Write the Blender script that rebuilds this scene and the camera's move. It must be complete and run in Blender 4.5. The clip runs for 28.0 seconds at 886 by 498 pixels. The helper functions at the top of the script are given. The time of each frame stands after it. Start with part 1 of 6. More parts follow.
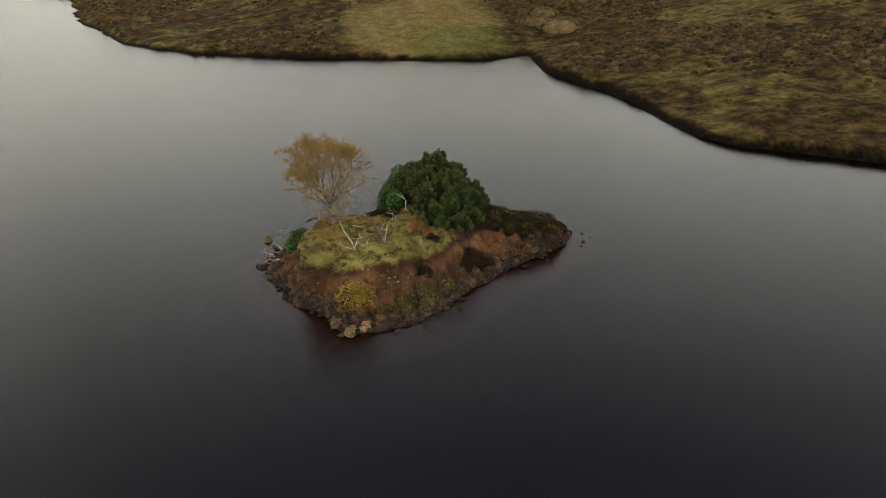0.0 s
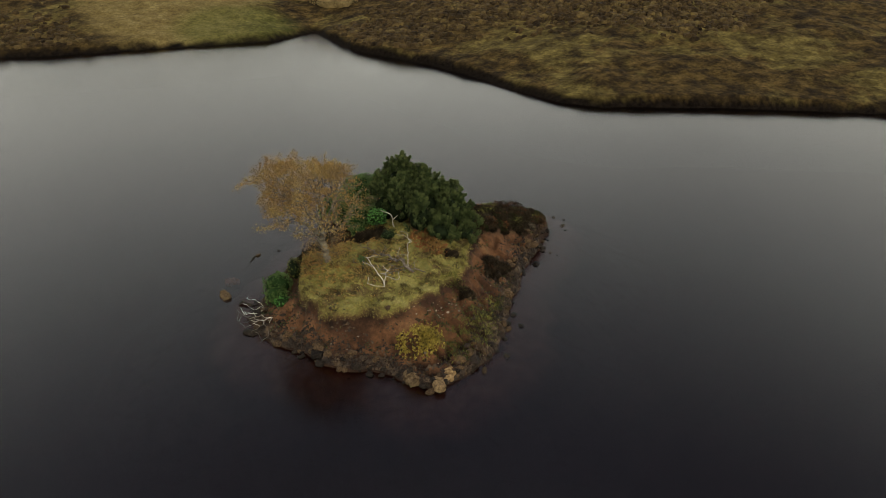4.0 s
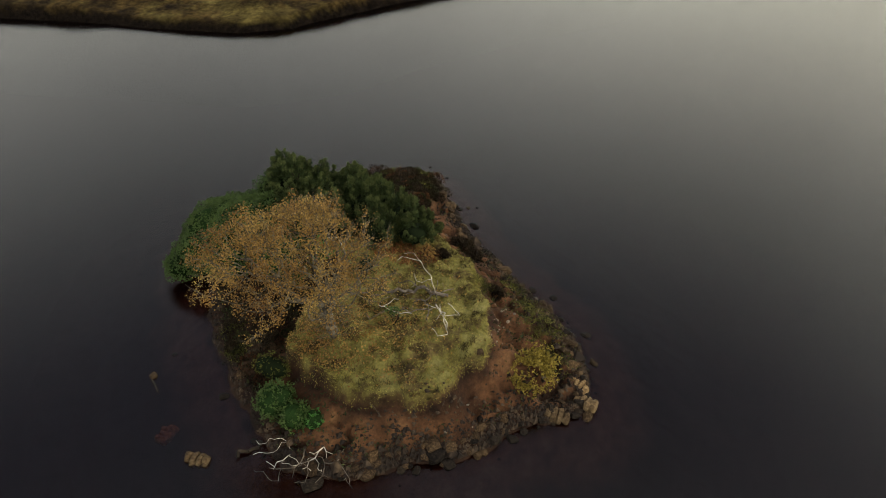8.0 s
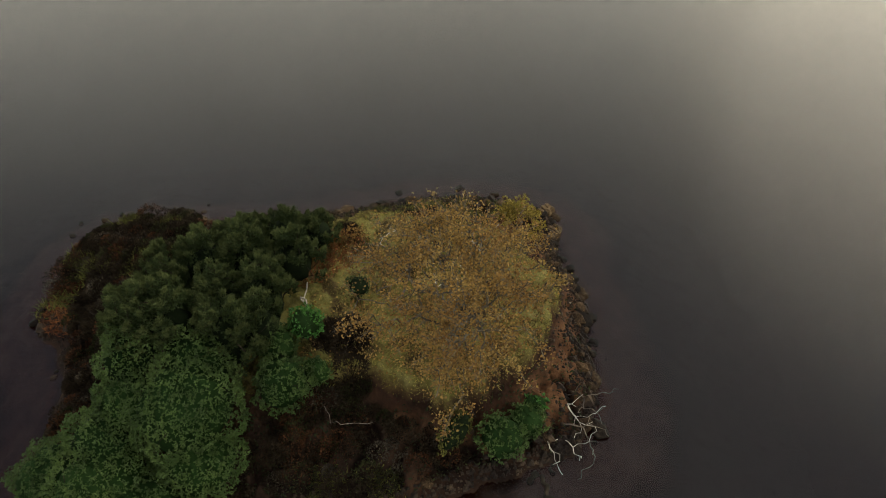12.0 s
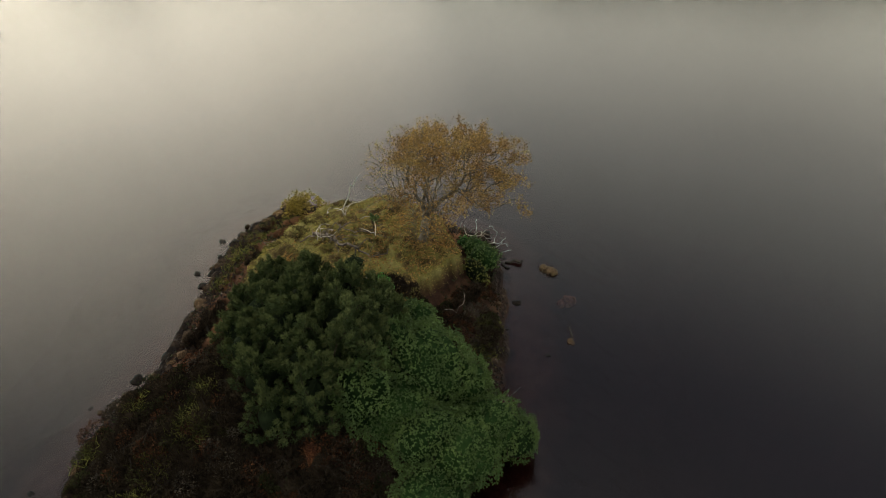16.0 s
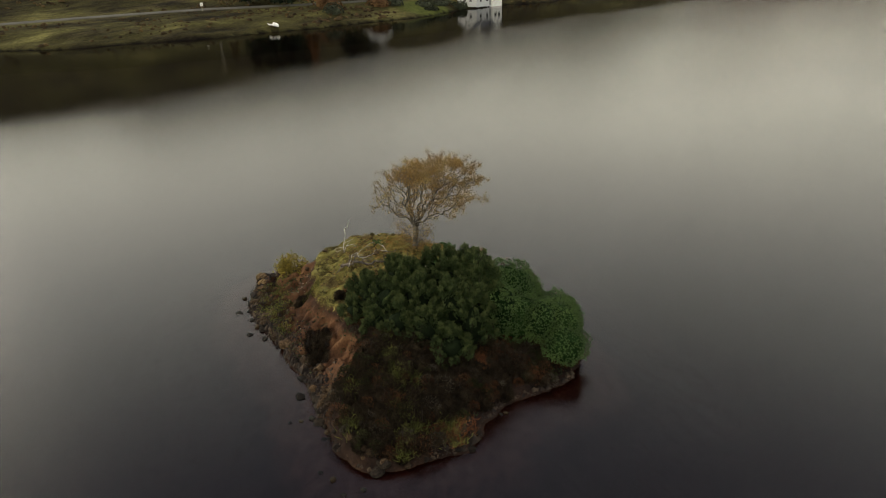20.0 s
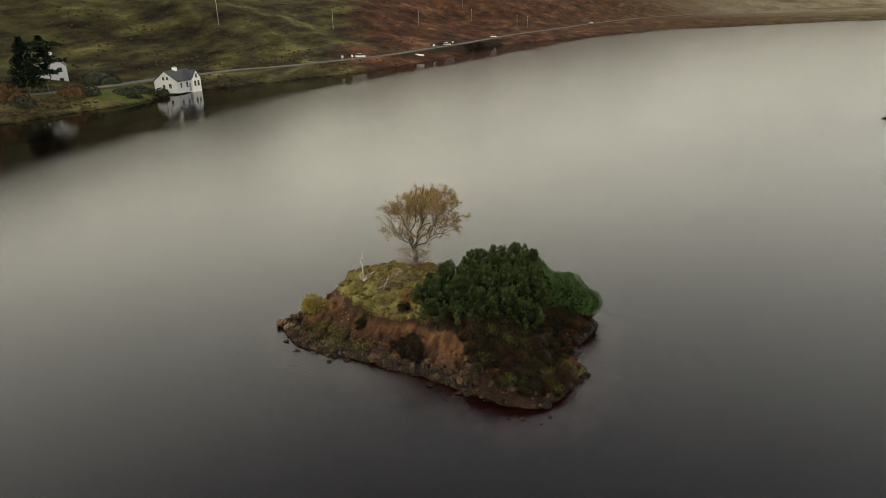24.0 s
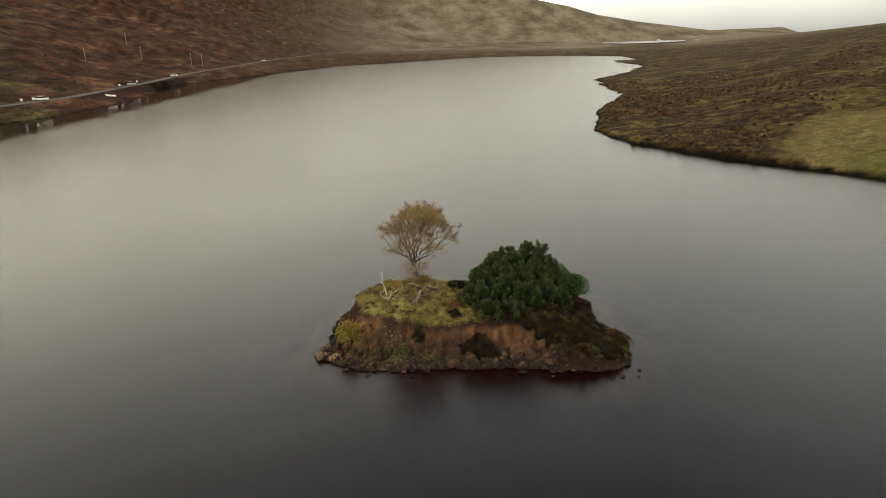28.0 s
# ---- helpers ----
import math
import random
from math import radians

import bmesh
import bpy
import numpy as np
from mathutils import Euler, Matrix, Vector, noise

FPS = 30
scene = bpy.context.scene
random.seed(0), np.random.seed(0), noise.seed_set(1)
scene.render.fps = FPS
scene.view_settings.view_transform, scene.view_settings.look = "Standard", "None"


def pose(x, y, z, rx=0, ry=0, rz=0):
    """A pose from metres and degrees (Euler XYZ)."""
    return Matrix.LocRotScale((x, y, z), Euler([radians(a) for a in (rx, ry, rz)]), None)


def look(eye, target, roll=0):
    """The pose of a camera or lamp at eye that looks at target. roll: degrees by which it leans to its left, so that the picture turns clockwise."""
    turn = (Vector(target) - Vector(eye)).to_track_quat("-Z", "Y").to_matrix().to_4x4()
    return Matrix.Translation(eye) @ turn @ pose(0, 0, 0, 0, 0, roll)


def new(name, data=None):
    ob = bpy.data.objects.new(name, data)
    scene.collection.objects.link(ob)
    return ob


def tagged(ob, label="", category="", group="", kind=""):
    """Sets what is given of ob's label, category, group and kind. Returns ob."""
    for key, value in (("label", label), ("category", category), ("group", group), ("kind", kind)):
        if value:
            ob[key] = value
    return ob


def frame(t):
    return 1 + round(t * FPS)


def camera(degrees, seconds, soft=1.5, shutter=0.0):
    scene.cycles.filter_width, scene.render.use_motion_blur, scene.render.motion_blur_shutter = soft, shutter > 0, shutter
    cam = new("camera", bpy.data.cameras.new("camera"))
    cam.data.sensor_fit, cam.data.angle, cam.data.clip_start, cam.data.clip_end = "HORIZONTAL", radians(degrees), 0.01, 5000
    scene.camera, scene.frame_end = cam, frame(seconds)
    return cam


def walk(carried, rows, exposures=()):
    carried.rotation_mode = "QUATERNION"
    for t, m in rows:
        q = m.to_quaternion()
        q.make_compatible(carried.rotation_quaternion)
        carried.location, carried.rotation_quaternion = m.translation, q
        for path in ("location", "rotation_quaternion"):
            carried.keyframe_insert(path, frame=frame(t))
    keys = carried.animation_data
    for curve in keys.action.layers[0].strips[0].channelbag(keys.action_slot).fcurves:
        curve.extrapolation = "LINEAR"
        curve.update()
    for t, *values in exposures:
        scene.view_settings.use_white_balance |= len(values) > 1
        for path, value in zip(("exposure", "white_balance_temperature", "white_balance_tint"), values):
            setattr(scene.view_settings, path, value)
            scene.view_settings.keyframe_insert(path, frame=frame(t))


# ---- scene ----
cam = camera(66.5, 28.0, soft=0.9)
METRES, EYE, TILT, LEAN, TURN = 147.54, 18.5, 0.0, 0.0, 0.0
ROWS = [
    (0.0, 0.0, 0.0, 0.0, -0.2, -25.39, 0.43),
    (0.5, -0.0119, 0.0032, 0.0003, -2.79, -25.59, 0.41),
    (1.0, -0.0242, 0.0075, 0.0004, -5.54, -25.84, 0.36),
    (1.5, -0.0361, 0.0128, 0.0004, -8.34, -26.09, 0.32),
    (2.0, -0.0487, 0.0194, 0.0003, -11.47, -26.34, 0.28),
    (2.5, -0.0614, 0.0274, 0.0001, -14.79, -26.64, 0.23),
    (3.0, -0.0739, 0.0366, -0.0, -18.32, -26.96, 0.17),
    (3.5, -0.0854, 0.0466, -0.0, -21.85, -27.31, 0.08),
    (4.0, -0.0972, 0.0585, 0.0001, -25.77, -27.75, -0.01),
    (4.5, -0.1081, 0.0718, 0.0002, -29.92, -28.25, -0.1),
    (6.5, -0.1405, 0.1377, -0.0001, -50.05, -31.45, -0.56),
    (7.0, -0.1448, 0.1563, -0.0001, -56.21, -32.71, -0.72),
    (7.5, -0.1474, 0.1743, 0.0, -62.58, -34.07, -0.93),
    (8.0, -0.1482, 0.1934, 0.0001, -69.72, -35.63, -1.09),
    (8.5, -0.147, 0.2126, -0.0001, -77.4, -37.31, -1.31),
    (9.0, -0.1436, 0.2316, -0.0003, -85.72, -39.12, -1.5),
    (9.5, -0.1388, 0.249, -0.0008, -94.15, -40.67, -1.6),
    (10.0, -0.1321, 0.2667, -0.0016, -103.73, -41.99, -1.55),
    (10.5, -0.124, 0.2833, -0.0027, -113.64, -42.97, -1.35),
    (11.0, -0.1143, 0.2991, -0.0036, -123.86, -43.54, -1.16),
    (11.5, -0.1041, 0.313, -0.0038, -133.61, -43.87, -0.86),
    (12.0, -0.0923, 0.3265, -0.0041, -143.37, -43.83, -0.45),
    (12.5, -0.0791, 0.3392, -0.0046, -152.74, -43.34, -0.2),
    (14.5, -0.0111, 0.3753, -0.0051, -192.76, -39.72, -0.63),
    (15.0, 0.0074, 0.3802, -0.0052, -201.99, -38.16, -0.53),
    (15.5, 0.0251, 0.3833, -0.0057, -209.77, -36.4, -0.31),
    (16.0, 0.0436, 0.3847, -0.0054, -216.79, -34.84, 0.0),
    (16.5, 0.062, 0.3844, -0.0057, -222.78, -33.18, 0.28),
    (17.0, 0.0801, 0.3824, -0.0056, -228.06, -31.62, 0.6),
    (17.5, 0.097, 0.3787, -0.0052, -232.7, -30.33, 0.85),
    (18.0, 0.1145, 0.3735, -0.0045, -237.24, -29.13, 1.04),
    (18.5, 0.1314, 0.3668, -0.0041, -241.45, -27.91, 1.29),
    (19.0, 0.1474, 0.3587, -0.0039, -245.51, -26.8, 1.53),
    (19.5, 0.162, 0.3489, -0.0027, -249.47, -26.0, 1.65),
    (20.0, 0.1771, 0.3367, -0.0024, -253.63, -24.92, 1.59),
    (20.5, 0.1908, 0.323, -0.0021, -257.67, -23.89, 1.48),
    (21.0, 0.2034, 0.3083, -0.0014, -261.58, -23.01, 1.42),
    (21.5, 0.2138, 0.2933, -0.0011, -265.18, -22.24, 1.42),
    (23.5, 0.2353, 0.2246, -0.0034, -279.75, -19.55, 1.55),
    (24.0, 0.2375, 0.2061, -0.0033, -283.35, -19.06, 1.57),
    (24.5, 0.2379, 0.1874, -0.0033, -286.9, -18.63, 1.57),
    (25.0, 0.2362, 0.1689, -0.0034, -290.42, -18.21, 1.58),
    (25.5, 0.2333, 0.1515, -0.0034, -293.81, -17.89, 1.58),
    (26.0, 0.2283, 0.1337, -0.0035, -297.34, -17.62, 1.58),
    (26.5, 0.2217, 0.1165, -0.0034, -300.85, -17.42, 1.62),
    (27.0, 0.2131, 0.1001, -0.0035, -304.34, -17.21, 1.6),
    (27.5, 0.2036, 0.0855, -0.0037, -307.65, -17.01, 1.59),
    (28.0, 0.1924, 0.0711, -0.0037, -311.11, -16.87, 1.58),
]
walk(cam, [(t, pose(0, 0, EYE, TILT, LEAN, TURN) @ pose(METRES * x, METRES * y, METRES * z, 90 + pitch, roll, yaw)) for t, x, y, z, yaw, pitch, roll in ROWS])

# ---- light ----
SUN_AZ, SUN_EL = 193.0, 23.0
az, el = radians(SUN_AZ), radians(SUN_EL)
SUN_DIR = Vector((math.sin(az) * math.cos(el), math.cos(az) * math.cos(el), math.sin(el)))
world = bpy.data.worlds.new("overcast_sky")
scene.world = world
world.use_nodes = True
wn, wl = world.node_tree.nodes, world.node_tree.links
wn.clear()
sky = wn.new("ShaderNodeTexSky")
sky.sky_type = 'NISHITA'
sky.sun_disc = False
sky.sun_elevation, sky.sun_rotation = el, az
sky.air_density, sky.dust_density, sky.ozone_density = 1.0, 4.0, 1.0
grey = wn.new("ShaderNodeHueSaturation")
grey.inputs["Saturation"].default_value = 0.12
wl.new(sky.outputs[0], grey.inputs["Color"])
coord = wn.new("ShaderNodeTexCoord")
dot = wn.new("ShaderNodeVectorMath")
dot.operation = 'DOT_PRODUCT'
dot.inputs[1].default_value = (math.sin(az - 0.1) * 0.956, math.cos(az - 0.1) * 0.956, 0.292)
wl.new(coord.outputs["Generated"], dot.inputs[0])
veil = wn.new("ShaderNodeMapRange")          # thin cloud, brighter round the hidden sun
veil.interpolation_type = 'SMOOTHERSTEP'
for k, v in (("From Min", 0.86), ("From Max", 1.0), ("To Min", 0.0), ("To Max", 1.0)):
    veil.inputs[k].default_value = v
wl.new(dot.outputs["Value"], veil.inputs["Value"])
broad = wn.new("ShaderNodeVectorMath")        # the cloud is thin over the whole south-east
broad.operation = 'DOT_PRODUCT'
broad.inputs[1].default_value = (0.325, -0.803, 0.5)
wl.new(coord.outputs["Generated"], broad.inputs[0])
veil_b = wn.new("ShaderNodeMapRange")
veil_b.interpolation_type = 'SMOOTHERSTEP'
for k, v in (("From Min", 0.66), ("From Max", 1.0), ("To Min", 0.0), ("To Max", 1.0)):
    veil_b.inputs[k].default_value = v
wl.new(broad.outputs["Value"], veil_b.inputs["Value"])
clouds = wn.new("ShaderNodeTexNoise")
clouds.inputs["Scale"].default_value, clouds.inputs["Detail"].default_value = 2.2, 5
wl.new(coord.outputs["Generated"], clouds.inputs["Vector"])
cloud = wn.new("ShaderNodeMapRange")
for k, v in (("From Min", 0.3), ("From Max", 0.7), ("To Min", 0.85), ("To Max", 1.15)):
    cloud.inputs[k].default_value = v
wl.new(clouds.outputs["Fac"], cloud.inputs["Value"])
split = wn.new("ShaderNodeSeparateXYZ")
wl.new(coord.outputs["Generated"], split.inputs[0])
layer = wn.new("ShaderNodeValToRGB")         # overcast: brightest a little above the horizon
for stop, (p, c) in zip([layer.color_ramp.elements[0], layer.color_ramp.elements[1]] + [layer.color_ramp.elements.new(q) for q in (0.05, 0.16, 0.42, 0.68)],
                        ((0.0, (0.7, 0.68, 0.6)), (1.0, (0.23, 0.255, 0.43)), (0.05, (1.55, 1.51, 1.3)), (0.16, (2.05, 2.0, 1.68)), (0.42, (1.55, 1.56, 1.47)), (0.68, (0.41, 0.43, 0.58)))):
    stop.position, stop.color = p, (*c, 1)
wl.new(split.outputs["Z"], layer.inputs["Fac"])
scale10 = wn.new("ShaderNodeVectorMath")
scale10.operation = 'SCALE'
scale10.inputs["Scale"].default_value = 10.0
wl.new(layer.outputs["Color"], scale10.inputs[0])
overcast = wn.new("ShaderNodeMix")
overcast.data_type = 'RGBA'
overcast.inputs["Factor"].default_value = 0.9
wl.new(scale10.outputs[0], overcast.inputs["B"])
wl.new(grey.outputs[0], overcast.inputs["A"])
warm = wn.new("ShaderNodeMix")
warm.data_type = 'RGBA'
warm.blend_type = 'ADD'
warm.inputs["B"].default_value = (11.5, 9.9, 7.2, 1)
wl.new(veil.outputs[0], warm.inputs["Factor"])
wl.new(overcast.outputs["Result"], warm.inputs["A"])
warm_b = wn.new("ShaderNodeMix")
warm_b.data_type, warm_b.blend_type = 'RGBA', 'ADD'
warm_b.inputs["B"].default_value = (4.2, 3.9, 3.2, 1)
wl.new(veil_b.outputs[0], warm_b.inputs["Factor"])
wl.new(warm.outputs["Result"], warm_b.inputs["A"])
tone = wn.new("ShaderNodeVectorMath")
tone.operation = 'SCALE'
wl.new(warm_b.outputs["Result"], tone.inputs[0])
wl.new(cloud.outputs[0], tone.inputs["Scale"])
aside = wn.new("ShaderNodeVectorMath")       # the cloud is thinner away from the north
aside.operation = 'DOT_PRODUCT'
aside.inputs[1].default_value = (-0.26, -0.966, 0)
wl.new(coord.outputs["Generated"], aside.inputs[0])
thin_cloud = wn.new("ShaderNodeMapRange")
for k, v in (("From Min", -0.75), ("From Max", 0.1), ("To Min", 0.0), ("To Max", 1.0)):
    thin_cloud.inputs[k].default_value = v
wl.new(aside.outputs["Value"], thin_cloud.inputs["Value"])
hue = wn.new("ShaderNodeMix")
hue.data_type = 'RGBA'
hue.inputs["A"].default_value, hue.inputs["B"].default_value = (0.8, 0.81, 0.825, 1), (1.25, 1.22, 1.14, 1)
wl.new(thin_cloud.outputs[0], hue.inputs["Factor"])
tone2 = wn.new("ShaderNodeVectorMath")
tone2.operation = 'MULTIPLY'
wl.new(tone.outputs[0], tone2.inputs[0])
wl.new(hue.outputs["Result"], tone2.inputs[1])
tone = tone2
back = wn.new("ShaderNodeBackground")
back.inputs["Strength"].default_value = 0.1
wl.new(tone.outputs[0], back.inputs["Color"])
wout = wn.new("ShaderNodeOutputWorld")
wl.new(back.outputs[0], wout.inputs["Surface"])

sun = new("sun", bpy.data.lights.new("sun", 'SUN'))
sun.data.energy, sun.data.angle, sun.data.color = 0.32, radians(45), (1.0, 0.9, 0.75)
sun.matrix_world = look(SUN_DIR * 50, (0, 0, 0))


# ---- materials ----
def shader(name, rough=0.9, spec=0.3):
    m = bpy.data.materials.new(name)
    m.use_nodes = True
    b = m.node_tree.nodes["Principled BSDF"]
    b.inputs["Roughness"].default_value = rough
    b.inputs["Specular IOR Level"].default_value = spec
    return m, m.node_tree.nodes, m.node_tree.links, b


def noise_node(m, scale, detail=5, rough=0.6, coord_name="Object", stretch=None, turn_deg=0.0):
    nodes, links = m.node_tree.nodes, m.node_tree.links
    tc = nodes.new("ShaderNodeTexCoord")
    n = nodes.new("ShaderNodeTexNoise")
    n.inputs["Scale"].default_value, n.inputs["Detail"].default_value, n.inputs["Roughness"].default_value = scale, detail, rough
    src = tc.outputs[coord_name]
    if stretch:
        rot = nodes.new("ShaderNodeMapping")
        rot.inputs["Rotation"].default_value = (0, 0, radians(turn_deg))
        links.new(src, rot.inputs["Vector"])
        src = rot.outputs[0]
        mp = nodes.new("ShaderNodeMapping")
        mp.inputs["Scale"].default_value = stretch
        links.new(src, mp.inputs["Vector"])
        src = mp.outputs[0]
    links.new(src, n.inputs["Vector"])
    return n.outputs["Fac"]


def ramp(m, fac, stops):
    r = m.node_tree.nodes.new("ShaderNodeValToRGB")
    e = r.color_ramp.elements
    while len(e) < len(stops):
        e.new(0.5)
    for s, (p, c) in zip(e, stops):
        s.position, s.color = p, (*c, 1) if len(c) == 3 else c
    m.node_tree.links.new(fac, r.inputs["Fac"])
    return r.outputs["Color"]


def blend(m, fac, a, b, mode='MIX'):
    n = m.node_tree.nodes.new("ShaderNodeMix")
    n.data_type, n.blend_type = 'RGBA', mode
    for v, k in ((fac, "Factor"), (a, "A"), (b, "B")):
        if isinstance(v, (int, float)):
            n.inputs[k].default_value = v
        elif isinstance(v, tuple):
            n.inputs[k].default_value = (*v, 1)
        else:
            m.node_tree.links.new(v, n.inputs[k])
    return n.outputs["Result"]


def mask(m, fac, lo, hi):
    n = m.node_tree.nodes.new("ShaderNodeMapRange")
    n.inputs["From Min"].default_value, n.inputs["From Max"].default_value = lo, hi
    m.node_tree.links.new(fac, n.inputs["Value"])
    return n.outputs[0]


def times(m, a, b):
    n = m.node_tree.nodes.new("ShaderNodeMath")
    n.operation = 'MULTIPLY'
    for v, s in ((a, n.inputs[0]), (b, n.inputs[1])):
        if isinstance(v, (int, float)):
            s.default_value = v
        else:
            m.node_tree.links.new(v, s)
    return n.outputs[0]


def bump(m, fac, bsdf, strength, dist):
    n = m.node_tree.nodes.new("ShaderNodeBump")
    n.inputs["Strength"].default_value, n.inputs["Distance"].default_value = strength, dist
    m.node_tree.links.new(fac, n.inputs["Height"])
    m.node_tree.links.new(n.outputs[0], bsdf.inputs["Normal"])


def zones(m, name):
    a = m.node_tree.nodes.new("ShaderNodeVertexColor")
    a.layer_name = name
    s = m.node_tree.nodes.new("ShaderNodeSeparateColor")
    m.node_tree.links.new(a.outputs[0], s.inputs[0])
    return s.outputs[0], s.outputs[1], s.outputs[2]


def varied(name, dark, mid, light, scale, rough=0.9, spec=0.25, bump_scale=0, bump_d=0.01, per="island", through_light=0.0, spread=1.0):
    """A mottled surface: two scales of grain, and a tone of its own for each piece."""
    m, nodes, links, b = shader(name, rough, spec)
    col = ramp(m, noise_node(m, scale), [(0.3, dark), (0.5, mid), (0.72, light)])
    if per == "island":
        r = nodes.new("ShaderNodeNewGeometry").outputs["Random Per Island"]
    else:
        r = nodes.new("ShaderNodeObjectInfo").outputs["Random"]
    tone = ramp(m, r, [(0.0, (1 - 0.45 * spread,) * 3), (0.5, (0.97, 0.97, 0.95)), (1.0, (1 + 0.4 * spread, 1 + 0.36 * spread, 1 + 0.2 * spread))])
    col = blend(m, 1.0, col, tone, 'MULTIPLY')
    links.new(col, b.inputs["Base Color"])
    if bump_scale:
        bump(m, noise_node(m, bump_scale), b, 0.8, bump_d)
    if through_light:
        t = nodes.new("ShaderNodeBsdfTranslucent")
        links.new(col, t.inputs["Color"])
        mix = nodes.new("ShaderNodeMixShader")
        mix.inputs[0].default_value = through_light
        links.new(b.outputs[0], mix.inputs[1])
        links.new(t.outputs[0], mix.inputs[2])
        links.new(mix.outputs[0], nodes["Material Output"].inputs["Surface"])
    return m


# still, peat-brown water with small wind ripples
WATER, nodes, links, b = shader("peaty_water", 0.1, 0.5)
nodes.remove(b)
gloss = nodes.new("ShaderNodeBsdfGlossy")
gloss.inputs["Roughness"].default_value = 0.06
under = nodes.new("ShaderNodeBsdfTransparent")
under.inputs["Color"].default_value = (0.5, 0.29, 0.26, 1)
fres = nodes.new("ShaderNodeFresnel")
fres.inputs["IOR"].default_value = 1.36
mixw = nodes.new("ShaderNodeMixShader")
links.new(fres.outputs[0], mixw.inputs[0])
links.new(under.outputs[0], mixw.inputs[1])
links.new(gloss.outputs[0], mixw.inputs[2])
links.new(mixw.outputs[0], nodes["Material Output"].inputs["Surface"])
turn = nodes.new("ShaderNodeMapping")
turn.inputs["Rotation"].default_value = (0, 0, radians(-35))
links.new(nodes.new("ShaderNodeTexCoord").outputs["Object"], turn.inputs["Vector"])
waves = []
for stretch, detail in (((2.4, 6.4, 1), 3), ((6.0, 14.0, 1), 2)):
    mp = nodes.new("ShaderNodeMapping")
    mp.inputs["Scale"].default_value = stretch
    links.new(turn.outputs[0], mp.inputs["Vector"])
    nz = nodes.new("ShaderNodeTexNoise")
    nz.inputs["Scale"].default_value, nz.inputs["Detail"].default_value = 1.0, detail
    links.new(mp.outputs[0], nz.inputs["Vector"])
    waves.append(nz.outputs["Fac"])
small = times(WATER, waves[1], 0.55)
addw = nodes.new("ShaderNodeMath")
links.new(waves[0], addw.inputs[0])
links.new(small, addw.inputs[1])
wave = addw.outputs[0]
gust = mask(WATER, noise_node(WATER, 0.03, 2, 0.5), 0.3, 0.7)
wb = nodes.new("ShaderNodeBump")
wb.inputs["Distance"].default_value = 0.017
links.new(wave, wb.inputs["Height"])
gs = nodes.new("ShaderNodeMapRange")
gs.inputs["To Min"].default_value, gs.inputs["To Max"].default_value = 0.62, 0.9
links.new(gust, gs.inputs["Value"])
lee = nodes.new("ShaderNodeVectorMath")        # sheltered, mirror-calm water under the western hill
lee.operation = 'DOT_PRODUCT'
lee.inputs[1].default_value = (0.42, 0.936, 0)
links.new(nodes.new("ShaderNodeTexCoord").outputs["Object"], lee.inputs[0])
sway = nodes.new("ShaderNodeMath")
sway.operation = 'MULTIPLY_ADD'
sway.inputs[1].default_value, sway.inputs[2].default_value = 26.0, -13.0
links.new(noise_node(WATER, 0.035, 5, 0.65), sway.inputs[0])
lee_edge = nodes.new("ShaderNodeMath")
links.new(lee.outputs["Value"], lee_edge.inputs[0])
links.new(sway.outputs[0], lee_edge.inputs[1])
strip = nodes.new("ShaderNodeVectorMath")      # a second calm strip along the western bank
strip.operation = 'DOT_PRODUCT'
strip.inputs[1].default_value = (0.6, 0.8, 0)
links.new(nodes.new("ShaderNodeTexCoord").outputs["Object"], strip.inputs[0])
strip_edge = nodes.new("ShaderNodeMath")
strip_edge.operation = 'MULTIPLY_ADD'
strip_edge.inputs[1].default_value = 0.5
links.new(sway.outputs[0], strip_edge.inputs[0])
shift = nodes.new("ShaderNodeMath")
shift.inputs[1].default_value = 30.0
links.new(strip.outputs["Value"], shift.inputs[0])
links.new(shift.outputs[0], strip_edge.inputs[2])
sheltered = nodes.new("ShaderNodeMath")
sheltered.operation = 'MINIMUM'
links.new(lee_edge.outputs[0], sheltered.inputs[0])
links.new(strip_edge.outputs[0], sheltered.inputs[1])
calm = mask(WATER, sheltered.outputs[0], -39, -27)
glaze = nodes.new("ShaderNodeMapRange")
glaze.inputs["To Min"].default_value, glaze.inputs["To Max"].default_value = 0.05, 0.12
links.new(calm, glaze.inputs["Value"])
links.new(glaze.outputs[0], gloss.inputs["Roughness"])
calm2 = nodes.new("ShaderNodeMapRange")
calm2.inputs["To Min"].default_value = 0.3
links.new(calm, calm2.inputs["Value"])
links.new(times(WATER, gs.outputs[0], calm2.outputs[0]), wb.inputs["Strength"])
links.new(wb.outputs[0], gloss.inputs["Normal"])
links.new(wb.outputs[0], fres.inputs["Normal"])

# moor, bracken hill, peat bank and lake bed of the surrounding land
LAND, nodes, links, b = shader("moorland", 0.95, 0.03)
bracken, bank, lawn = zones(LAND, "zone")
n_big, n_mid, n_fine = noise_node(LAND, 0.065, 7, 0.7), noise_node(LAND, 0.5, 7, 0.72), noise_node(LAND, 2.2, 5, 0.75)
moor = ramp(LAND, n_mid, [(0.34, (0.01, 0.007, 0.005)), (0.46, (0.028, 0.019, 0.009)), (0.55, (0.06, 0.04, 0.014)), (0.68, (0.115, 0.075, 0.026))])
grassy = ramp(LAND, n_mid, [(0.34, (0.026, 0.018, 0.009)), (0.5, (0.082, 0.063, 0.02)), (0.66, (0.16, 0.125, 0.04))])
